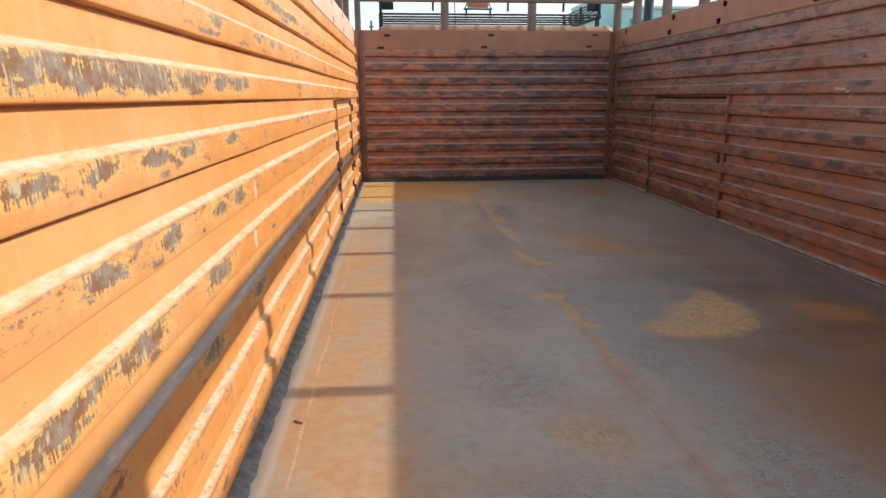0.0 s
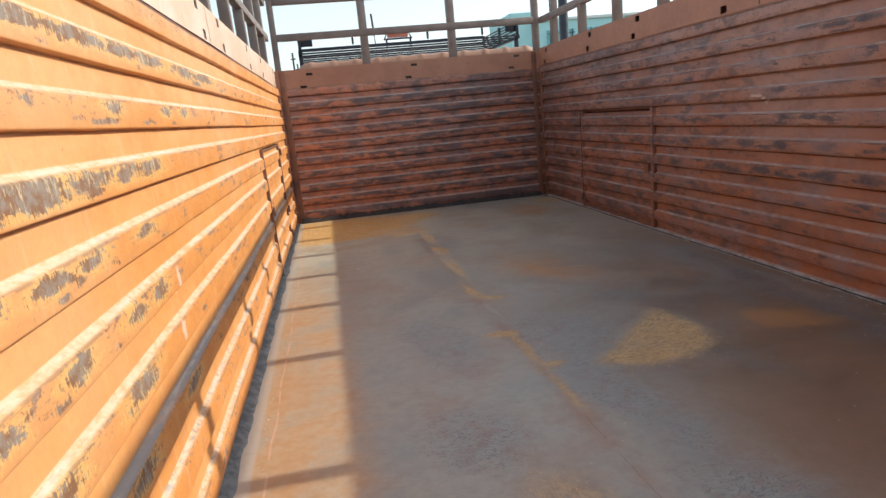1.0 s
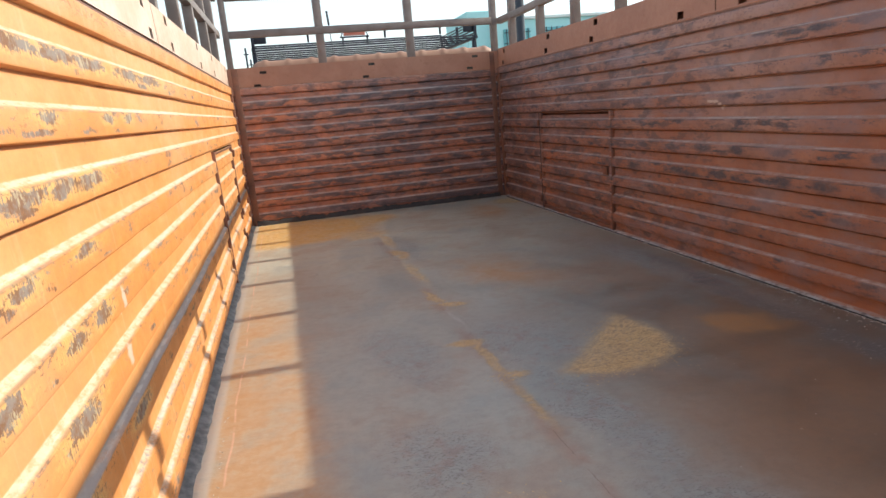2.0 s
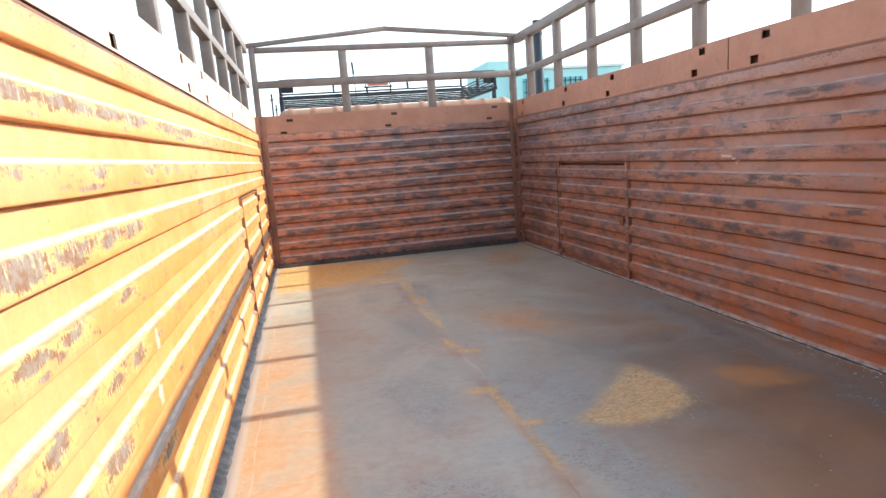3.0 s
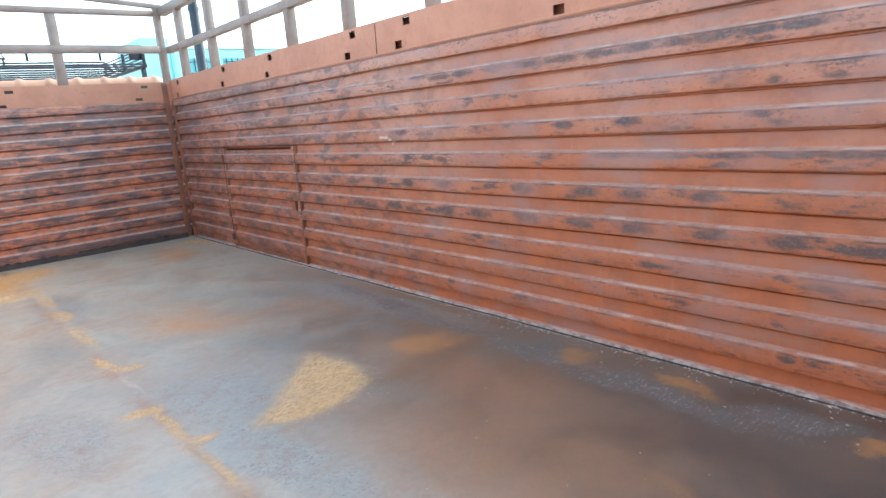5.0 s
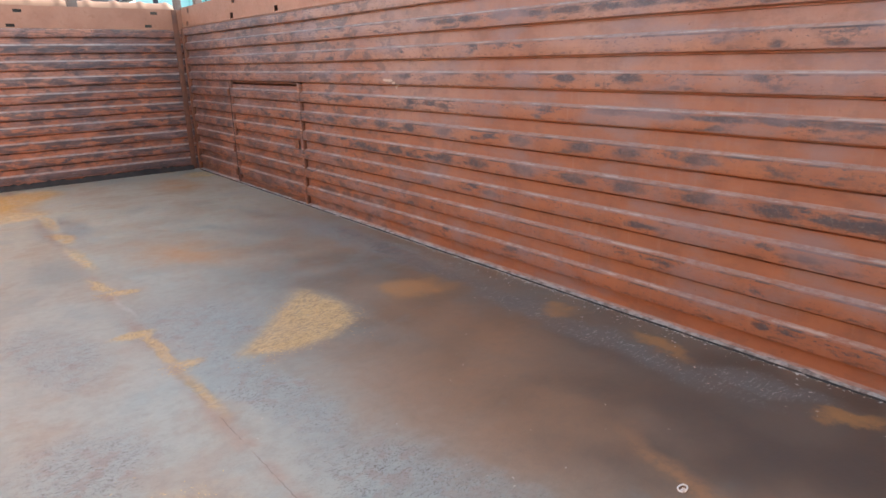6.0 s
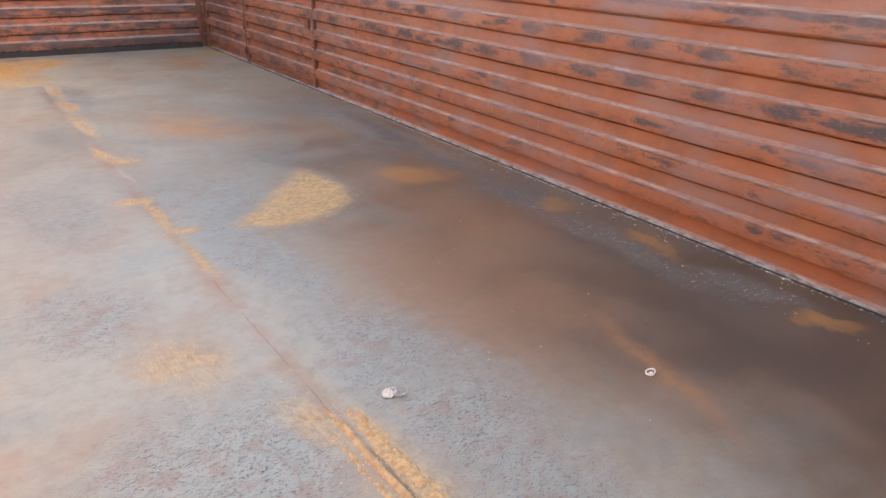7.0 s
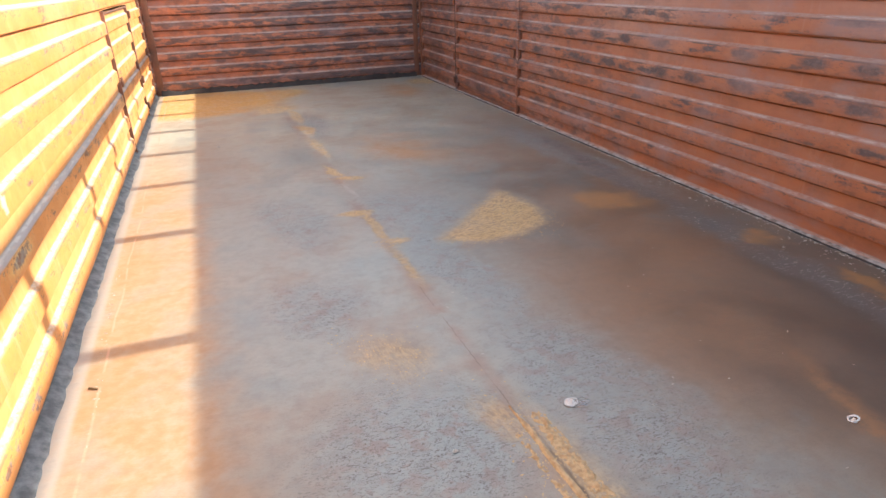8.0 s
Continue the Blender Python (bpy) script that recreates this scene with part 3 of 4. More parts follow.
    scrape = n.math("ABSOLUTE", n.math("SUBTRACT", n.math("ADD", side, n.math("MULTIPLY", n.math("SUBTRACT", n.noise(n.scaled((0, 2.0, 0)), 1.0, 3), 0.5), 0.035)), 0.092))
    colour = n.mix(n.math("MULTIPLY", n.step(scrape, 0.001, 0.005, 1.0, 0.0), n.step(n.noise(n.scaled((3, 9, 1)), 1.0, 4), 0.40, 0.52, 0.0, 0.85)), colour, (0.62, 0.37, 0.27))
    colour = n.mix(n.step(fine, 0.35, 0.75, 0.0, 0.25), colour, (0.15, 0.115, 0.095))
    rough = n.math("ADD", n.step(mid, 0.3, 0.7, 0.29, 0.46), n.math("MULTIPLY", thick, 0.35), True)
    normal = n.bump(mid, 0.12, 0.006)
    normal = n.bump(n.math("SUBTRACT", n.math("ADD", speck, n.math("MULTIPLY", n.math("MULTIPLY", ripple, thick), 3.5)), n.math("MULTIPLY", dashes, worn)), 0.45, 0.002, normal)
    return n.finish(colour, rough, 0.0, normal, 0.8)


floor_mat = floor_steel("rusted_floor_steel")


# ---- mesh helpers ----
def finish_mesh(name, bm, material, smooth=True):
    me = bpy.data.meshes.new(name)
    bmesh.ops.recalc_face_normals(bm, faces=bm.faces[:])
    bm.to_mesh(me)
    bm.free()
    me.materials.append(material)
    if smooth:
        me.polygons.foreach_set("use_smooth", [True] * len(me.polygons))
        me.set_sharp_from_angle(angle=radians(38))
    return me


def part(name, bm, material, parent=None, label="", smooth=True):
    ob = new(name, finish_mesh(name, bm, material, smooth))
    if parent is not None:
        ob.parent = parent
    return tagged(ob, label)


def block(bm, x0, x1, y0, y1, z0, z1, bevel=0.003):
    made = bmesh.ops.create_cube(bm, size=1)["verts"]
    for v in made:
        v.co = Vector((x0 + (x1 - x0) * (v.co.x + 0.5), y0 + (y1 - y0) * (v.co.y + 0.5), z0 + (z1 - z0) * (v.co.z + 0.5)))
    if bevel:
        edges = list({e for v in made for e in v.link_edges})
        bmesh.ops.bevel(bm, geom=edges, offset=bevel, segments=2, affect="EDGES", profile=0.5)
    return bm


def box(*a, **k):
    return block(bmesh.new(), *a, **k)


def beam(bm, a, b, w, h, bevel=0.003):
    """A bar of section w x h from a to b."""
    a, b = Vector(a), Vector(b)
    made = bmesh.ops.create_cube(bm, size=1)["verts"]
    q = (b - a).to_track_quat("Y", "Z").to_matrix()
    for v in made:
        v.co = (a + b) / 2 + q @ Vector((v.co.x * w, v.co.y * (b - a).length, v.co.z * h))
    if bevel:
        edges = list({e for v in made for e in v.link_edges})
        bmesh.ops.bevel(bm, geom=edges, offset=bevel, segments=2, affect="EDGES", profile=0.5)
    return bm


def tube(bm, a, b, r, sides=10):
    a, b = Vector(a), Vector(b)
    made = bmesh.ops.create_cone(bm, cap_ends=True, segments=sides, radius1=r, radius2=r, depth=(b - a).length)["verts"]
    q = (b - a).to_track_quat("Z", "Y").to_matrix()
    for v in made:
        v.co = (a + b) / 2 + q @ v.co
    return bm


def tube_bm(a, b, r, sides=10):
    return tube(bmesh.new(), a, b, r, sides)


DEPTH = 0.028


def left_x(y):
    """The proud face of the left wall, which stands a little askew."""
    return 0.010 + (y - 6.0) * 0.0127


def on_left(u, d, z):
    """A place on the left wall, which leans outwards towards its rear end."""
    return Vector((left_x(u) + (u - 6.0) * 0.0102 * z - DEPTH + d, u, z))


def right_x(y):
    """The proud face of the right wall, which closes in towards the rear."""
    return 2.348 + (y - 6.0) * 0.0170


def on_right(u, d, z):
    return Vector((right_x(u) + (6.0 - u) * 0.004 * z + DEPTH - d, u, z))


def on_front(u, d, z):
    return Vector((u, 6.0 + (DEPTH - d) * 0.65, z))


def rib_profile(low, high, bottom, pitch, groove):
    """Depth and height along the ribbed sheet from low to high, with rounded bends."""
    keys = [(0.0, 0.93), (0.012, 0.35 - groove), (0.025, 0.0 - groove), (0.065, 0.0 - groove), (0.085, -0.06), (0.105, 0.0), (0.40, 0.0), (0.425, 0.03), (0.45, 0.12), (0.53, 0.88), (0.555, 0.97), (0.58, 1.0), (0.97, 1.0), (0.99, 0.985)]
    if groove < 0.5:
        keys[6:12] = [(0.44, 0.0), (0.46, 0.03), (0.475, 0.12), (0.548, 0.88), (0.565, 0.97), (0.58, 1.0)]
    rows = []
    for k in range(-1, 12):
        for u, d in keys:
            rows.append((bottom + pitch * (k - u), (d if k > 0 else max(d, 0.0)) * DEPTH))
    rows.sort()

    def depth(z):
        for (za, da), (zb, db) in zip(rows, rows[1:]):
            if za <= z <= zb:
                return da + (db - da) * (z - za) / max(zb - za, 1e-9)
        return 0.0

    inner = [(z, d) for z, d in rows if low + 0.001 < z < high - 0.001]
    return [(low, depth(low)), *inner, (high, depth(high))]


def ribbed(bm, where, u0, u1, low, high, bottom, pitch, seed, lift=0.0, stride=0.07):
    """A ribbed steel sheet with slight dents, closed, 4 mm thick."""
    profile = rib_profile(low, high, bottom, pitch, {on_left: 0.15, on_front: 0.8}.get(where, 0.42))
    count = max(2, round((u1 - u0) / stride))
    columns = []
    for i in range(count + 1):
        u = u0 + (u1 - u0) * i / count
        column = []
        for z, d in profile:
            if where is not on_front:
                d = DEPTH - (DEPTH - d) * (0.52 if where is on_left else 0.72)
            dent = 0.0045 * noise.noise(Vector((u * 1.3, z * 2.3, seed))) + 0.0016 * noise.noise(Vector((u * 6, z * 7, seed + 9)))
            sway = 0.0035 * noise.noise(Vector((u * 0.9, seed * 3.1, 4.0))) + 0.0012 * noise.noise(Vector((u * 5.0, z * 9, seed + 3)))
            if where is on_front:
                dent *= 1.8
                sway = 2.0 * sway + 0.004 * noise.noise(Vector((u * 4.0, z * 14, seed + 6)))
            edge = min(1.0, (z - low) / 0.05, (high - z) / 0.05)
            column.append((bm.verts.new(where(u, d + dent + lift, z + sway * max(0.0, edge))), bm.verts.new(where(u, d + dent + lift - 0.004, z + sway * max(0.0, edge)))))
        columns.append(column)
    for a, b in zip(columns, columns[1:]):
        for j in range(len(profile) - 1):
            bm.faces.new((a[j][0], b[j][0], b[j + 1][0], a[j + 1][0]))
            bm.faces.new((a[j][1], a[j + 1][1], b[j + 1][1], b[j][1]))
        for j in (0, -1):
            bm.faces.new((a[j][0], a[j][1], b[j][1], b[j][0]))
    for c in (columns[0], columns[-1]):
        for j in range(len(profile) - 1):
            bm.faces.new((c[j][0], c[j + 1][0], c[j + 1][1], c[j][1]))
    return bm


def slotted(where, u0, u1, z0, z1, slots, d0, thick=0.005):
    """A flat plate with rectangular slots (u, z, width, height) cut through it."""
    bm = bmesh.new()
    us, zs = {u0, u1}, {z0, z1}
    inside = [s for s in slots if u0 < s[0] - s[2] / 2 and s[0] + s[2] / 2 < u1]
    for u, z, w, h in inside:
        us |= {u - w / 2, u + w / 2}
        zs |= {z - h / 2, z + h / 2}
    for i in range(int((u1 - u0) / 0.15)):
        us.add(u0 + 0.15 * (i + 0.5))
    us, zs = sorted(us), sorted(zs)
    grid = {}

    def vert(i, j, back):
        key = (i, j, back)
        if key not in grid:
            u, z = us[i], zs[j]
            grid[key] = bm.verts.new(where(u, d0 + 0.003 * noise.noise(Vector((u * 1.7, z * 3, 2.2))) - (thick if back else 0), z + 0.003 * noise.noise(Vector((u * 1.1, 7.7, 1.0)))))
        return grid[key]

    solid = {}
    for i in range(len(us) - 1):
        for j in range(len(zs) - 1):
            cu, cz = (us[i] + us[i + 1]) / 2, (zs[j] + zs[j + 1]) / 2
            solid[i, j] = not any(abs(cu - u) < w / 2 and abs(cz - z) < h / 2 for u, z, w, h in inside)
    for (i, j), full in solid.items():
        if not full:
            continue
        for back in (False, True):
            bm.faces.new([vert(i + a, j + b, back) for a, b in ((0, 0), (1, 0), (1, 1), (0, 1))])
        for di, dj, e in ((-1, 0, ((0, 0), (0, 1))), (1, 0, ((1, 0), (1, 1))), (0, -1, ((0, 0), (1, 0))), (0, 1, ((0, 1), (1, 1)))):
            if not solid.get((i + di, j + dj), False):
                (a, b), (c, d) = e
                bm.faces.new((vert(i + a, j + b, False), vert(i + c, j + d, False), vert(i + c, j + d, True), vert(i + a, j + b, True)))
    return bm


def along_bar(where, u0, u1, d0, d1, z0, z1, bevel=0.002):
    """A box in the wall's own directions."""
    bm = box(u0, u1, d0, d1, z0, z1, bevel=bevel)
    for v in bm.verts:
        v.co = where(v.co.x, v.co.y, v.co.z)
    return bm


REAR = -1.3

# ---- ground and floor ----
ground = part("ground", box(-400, 400, -400, 400, -1.35, -1.15, bevel=0), yard, label="dusty bare earth of the yard round the lorry", smooth=False)
tagged(ground, category="ground", kind="structure")

floor = part("floor", box(-0.30, 2.45, REAR, 6.08, -0.10, -0.012, bevel=0.002), bar_paint, label="rusted steel floor of the open lorry bed", smooth=False)
tagged(floor, category="floor", kind="structure")
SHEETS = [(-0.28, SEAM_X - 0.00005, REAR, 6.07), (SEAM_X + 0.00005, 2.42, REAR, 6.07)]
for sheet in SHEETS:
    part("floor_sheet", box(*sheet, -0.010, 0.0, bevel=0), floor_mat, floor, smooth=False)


chassis = tagged(new("lorry_chassis"), "plain dark steel chassis with wheels under the bed", "chassis")
chassis.location = (1.1, 2.3, -1.15)
unchassis = Matrix.Translation((-1.1, -2.3, 1.15))


def chassis_part(name, bm, note=""):
    bm.transform(unchassis)
    part(name, bm, grime, chassis, note)


for x in (0.70, 1.50):
    chassis_part("beam", box(x - 0.05, x + 0.05, REAR, 6.25, -0.36, -0.10, bevel=0.006))
for y in (-0.6, 1.4, 3.4, 5.4):
    chassis_part("cross_member", box(0.02, 2.2, y - 0.05, y + 0.05, -0.20, -0.10, bevel=0.005))
for y in (0.2, 1.35):
    chassis_part("axle", tube_bm((0.15, y, -0.65), (2.05, y, -0.65), 0.06, 12))
    for x in (0.02, 1.85):
        chassis_part("wheel", tube_bm((x, y, -0.65), (x + 0.33, y, -0.65), 0.50, 32), "dark rubber wheel")


# ---- walls of the bed ----
RIGHT_SLOTS = [(y, z) for pair in ((1.838, 1.758), (2.792, 2.721), (3.238, 3.175), (4.187, 4.125), (4.919, 4.867), (5.872, 5.83), (0.93, 0.851)) for y, z in zip(pair, (1.218, 1.316))]
LEFT_SLOTS = [(y + 0.07, z) for pair in ((1.88, 1.80), (2.84, 2.77), (3.285, 3.222), (4.22, 4.16), (4.93, 4.88), (5.84, 5.80), (0.95, 0.87)) for y, z in zip(pair, (1.224, 1.322))]
HATCH = {on_left: (3.955, 5.062), on_right: (3.925, 5.062)}


def side_wall(name, where, ribs, paint, plate, holes, seed, label):
    bottom, pitch = ribs
    near, far = HATCH[where]
    split = bottom + 6 * pitch - (0.012 if where is on_left else 0.004)
    bm = bmesh.new()
    ribbed(bm, where, REAR, 5.995, split, 1.178, bottom, pitch, seed)
    ribbed(bm, where, REAR, near, 0.0, split, bottom, pitch, seed)
    ribbed(bm, where, far, 5.995, 0.0, split, bottom, pitch, seed)
    wall = part(name, bm, paint, label=label)
    tagged(wall, category="wall", kind="structure")
    slots = [(u, z, 0.052, 0.036) for u, z in holes]
    seam = 3.016 if where is on_left else 2.970
    for u0, u1 in ((REAR, seam - 0.004), (seam + 0.004, 5.995)):
        part("top_plate", slotted(where, u0, u1, 1.199 if where is on_left else 1.186, 1.348, slots, 0.010), plate, wall, "faded flat top plate with small slots")
    part("fold_strip", along_bar(where, REAR, 5.995, 0.004, 0.019, 1.176, 1.187), bar_paint, wall, "thin folded lip under the plate")
    if where is not on_left:
        part("fold_strip", along_bar(where, REAR, 5.995, 0.006, 0.014, 1.190, 1.200), plate_paint, wall)
    part("corner_flange", along_bar(where, 5.945, 5.992, 0.001, 0.0305, 0.005, 1.175), bar_paint, wall, "flat bar that closes the sheet's end")
    # unseen skin added behind the ribs to stop light leaking past the hatch
    part("light_block_skin", along_bar(where, REAR, 6.03, -0.072, -0.066, -0.06, 1.19), bar_paint, wall, "plain skin added behind the ribs to keep light out")
    part("back_plate", along_bar(where, REAR, 6.0, -0.032, -0.028, 1.18, 1.340), bar_paint, wall, "plain back of the hollow top plate")
    part("top_cap", along_bar(where, REAR, 5.995, -0.032, 0.004, 1.3405, 1.3455), plate, wall, "narrow cap of the hollow top plate")
    return wall


def hatch(name, where, ribs, paint, seed, gap, label):
    bottom, pitch = ribs
    near, far = HATCH[where]
    sunlit = where is on_left
    split = bottom + 6 * pitch - (0.012 if sunlit else 0.004)
    top = split - (0.010 if sunlit else 0.026)
    bm = bmesh.new()
    ribbed(bm, where, near + gap, far - gap, 0.012, top, bottom, pitch, seed + (5 if sunlit else 0), 0.0015)
    door = part(name, bm, paint, label=label)
    tagged(door, category="door", kind="structure")
    if sunlit:
        part("edge_bar", along_bar(where, near - 0.003, near + 0.012, 0.0, 0.032, 0.004, split), bar_paint, door, "dark flat bar down the door's edge")
        part("edge_bar", along_bar(where, far - 0.012, far + 0.003, 0.0, 0.032, 0.004, split), bar_paint, door)
        part("top_bar", along_bar(where, near + 0.01, far - 0.014, 0.0265, 0.031, split - 0.018, split - 0.007), bar_paint, door)
    else:
        part("edge_bar", along_bar(where, near + 0.001, near + 0.024, 0.0, 0.0305, 0.006, split - 0.004), paint, door, "flat painted bar down the door's edge")
        part("gap_strip", along_bar(where, near - 0.006, near, 0.0, 0.0284, 0.004, 0.52), bar_paint, door, "black gap down the door's edge")
        part("edge_bar", along_bar(where, far - 0.022, far - 0.009, 0.0, 0.0300, 0.006, split - 0.004), paint, door)
        part("gap_strip", along_bar(where, far - 0.008, far + 0.002, 0.0, 0.0310, 0.002, split - 0.002), grime, door, "black gap down the door's edge")
        part("top_bar", along_bar(where, near + 0.026, far - 0.024, -0.004, 0.012, top + 0.014, split - 0.003), bar_paint, door, "dark recessed bar along the door's top")
        part("foot_strip", along_bar(where, near + 0.025, far - 0.024, 0.006, 0.0215, 0.003, 0.032), bar_paint, door, "dark foot of the hatch door")
    part("latch", along_bar(where, near + 0.05, near + 0.10, 0.026, 0.036, 0.36, 0.41), bar_paint, door, "small welded latch plate")
    part("latch", along_bar(where, far - 0.07, far - 0.03, 0.026, 0.036, 0.40, 0.46), bar_paint, door)
    for z in (0.06, 0.24, 0.66):
        part("hinge", along_bar(where, far - 0.012, far + 0.010, 0.032, 0.046, z, z + 0.05, 0.004), bar_paint, door)
    return door


side_wall("wall_left", on_left, LEFT_RIBS, paint_left, sunlit_plate, LEFT_SLOTS, 1.0, "ribbed steel side wall in flaking orange paint, sunlit tone painted in")
side_wall("wall_right", on_right, RIGHT_RIBS, paint_right, plate_paint, RIGHT_SLOTS, 2.0, "ribbed steel side wall in scuffed orange paint, shaded tone painted in")
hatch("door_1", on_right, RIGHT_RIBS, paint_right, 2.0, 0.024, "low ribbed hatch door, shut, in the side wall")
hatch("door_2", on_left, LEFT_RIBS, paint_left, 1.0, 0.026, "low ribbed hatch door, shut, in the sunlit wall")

wall_front = part("wall_front", ribbed(bmesh.new(), on_front, -0.02, 2.37, 0.0, 1.168, *FRONT_RIBS, 3.0, 0.0, 0.03), paint_front, label="ribbed steel front wall with dark scuffs and grime")
tagged(wall_front, category="wall", kind="structure")
FRONT_SLOTS = [(0.22, 1.182, 0.055, 0.022), (1.14, 1.190, 0.055, 0.022), (2.095, 1.198, 0.055, 0.022), (0.28, 1.285, 0.055, 0.022), (1.20, 1.292, 0.055, 0.022), (2.15, 1.298, 0.055, 0.022)]
part("top_plate", slotted(on_front, -0.02, 2.37, 1.172, 1.330, FRONT_SLOTS, 0.014), plate_paint, wall_front, "faded flat top plate with small slots")
part("fold_strip", along_bar(on_front, 0.0, 2.36, 0.006, 0.022, 1.160, 1.173), bar_paint, wall_front, "thin folded lip under the plate")
for x0, x1 in ((0.024, 0.075), (2.286, 2.330)):
    part("corner_post", along_bar(on_front, x0, x1, 0.0265, 0.034, 0.004, 1.326), bar_paint, wall_front, "upright flat bar in the corner")
# added skin, black to stand in for the shade inside the slots
part("light_block_skin", along_bar(on_front, -0.13, 2.45, -0.036, -0.030, -0.06, 1.315), grime, wall_front, "plain skin added behind the ribs to keep light out")
wall_rear = part("wall_rear", box(-0.28, 2.42, REAR - 0.05, REAR - 0.004, 0.0, 1.35), plate_paint, label="plain orange steel tailgate closing the bed")
tagged(wall_rear, category="wall", kind="structure")

# ---- joints along the floor ----
def bead(name, where, u0, u1, width, height, material, seed, label, step_length=0.045, wild=1.0):
    """An uneven mound of sealant along the foot of a wall."""
    bm = bmesh.new()
    rows = []
    count = int((u1 - u0) / step_length)
    for i in range(count + 1):
        u = u0 + (u1 - u0) * i / count
        w = width * (1 + 0.25 * noise.noise(Vector((u * 5, seed, 0))) + 0.15 * noise.noise(Vector((u * 22, seed, 3))))
        h = height * (1 + wild * (0.35 * noise.noise(Vector((u * 7, seed, 5))) + 0.3 * noise.noise(Vector((u * 30, seed, 8)))))
        row = []
        for f, g in ((0.0, 1.0), (0.25, 0.95), (0.5, 0.7), (0.75, 0.35), (0.92, 0.12), (1.0, -0.05)):
            lump = 0.12 * noise.noise(Vector((u * 35, f * 4, seed + 1)))
            row.append(bm.verts.new(where(u, f * w, max(-0.002, (g + lump * (1 - f)) * h))))
        row.append(bm.verts.new(where(u, 0.0, -0.004)))
        rows.append(row)
    for a, b in zip(rows, rows[1:]):
        for j in range(len(a)):
            k = (j + 1) % len(a)
            bm.faces.new((a[j], b[j], b[k], a[k]))
    bm.faces.new(rows[0])
    bm.faces.new(rows[-1][::-1])
    ob = part(name, bm, material, label=label)
    return tagged(ob, category="trim", kind="structure")


bead("sealant_left", on_left, REAR, 5.97, 0.050, 0.026, sealant, 1.0, "lumpy grey sealant along the sunlit wall's foot", 0.03, 0.9)
bead("grime_front", lambda u, d, z: on_front(u, 0.022 + d, z), 0.05, 2.30, 0.036, 0.040, grime, 4.0, "black grime caked along the front wall's foot", 0.014, 1.7)
bead("trim_right", lambda u, d, z: on_right(u, 0.022 + d, z), REAR, 5.94, 0.020, 0.0085, crust, 7.0, "pale broken crust along the shaded wall's foot", 0.018, 1.8)
bead("joint_right", lambda u, d, z: on_right(u, 0.037 + d, z), REAR, 5.94, 0.006, 0.005, grime, 8.0, "thin black joint along the shaded wall's foot", 0.025)


# ---- railing frames on the walls ----
POSTS = {on_left: (5.65, 5.09, 4.45, 3.87, 3.24, 2.60, 1.73, 0.95, 0.10, -0.75),
         on_right: (5.69, 5.08, 4.48, 3.877, 3.247, 2.566, 1.73, 0.95, 0.11, -0.70)}


def side_railing(where, label):
    railing = tagged(new("side_railing"), label, "railing", "railings of the bed")
    railing.location = where(3.0, 0.0, 1.35)
    shift = Matrix.Translation(-railing.location)

    def add(name, bm, note=""):
        bm.transform(shift)
        part(name, bm, frame_paint, railing, note)

    add("top_rail", along_bar(where, REAR, 6.03, -0.056, 0.006, *((1.862, 1.932) if where is on_left else (1.866, 1.936)), 0.005))
    add("mid_rail", along_bar(where, REAR, 6.0, -0.046, 0.002, *((1.572, 1.624) if where is on_left else (1.562, 1.614)), 0.004))
    for y in POSTS[where]:
        add("post", along_bar(where, y - 0.029, y + 0.029, -0.056, 0.0, 1.3465, 1.867, 0.004))
    return railing


side_railing(on_left, "dull brown steel railing frame on the sunlit wall")
side_railing(on_right, "dull brown steel railing frame on the shaded wall")

front_railing = tagged(new("front_railing"), "dull brown steel railing frame over the front wall", "railing", "railings of the bed")
front_railing.location = (1.18, 6.03, 1.33)
back = Matrix.Translation((-1.18, -6.03, -1.33))


def front_part(name, bm, note=""):
    bm.transform(back)
    part(name, bm, frame_paint, front_railing, note)


front_part("top_rail", box(0.05, 2.33, 6.012, 6.060, 1.862, 1.906, bevel=0.004))
front_part("mid_rail", box(0.05, 2.33, 6.014, 6.058, 1.568, 1.626, bevel=0.004))
for x0, x1 in ((0.755, 0.822), (1.536, 1.604), (0.0, 0.05), (2.33, 2.385)):
    front_part("post", box(x0, x1, 6.020, 6.075, 1.20, 1.880 if 0.1 < x0 < 2.0 else 1.945, bevel=0.004))
front_part("gable_bar", beam(bmesh.new(), (-0.03, 6.035, 1.922), (1.178, 6.035, 2.034), 0.035, 0.036))
front_part("gable_bar", beam(bmesh.new(), (1.174, 6.035, 2.034), (2.405, 6.035, 1.938), 0.035, 0.036))


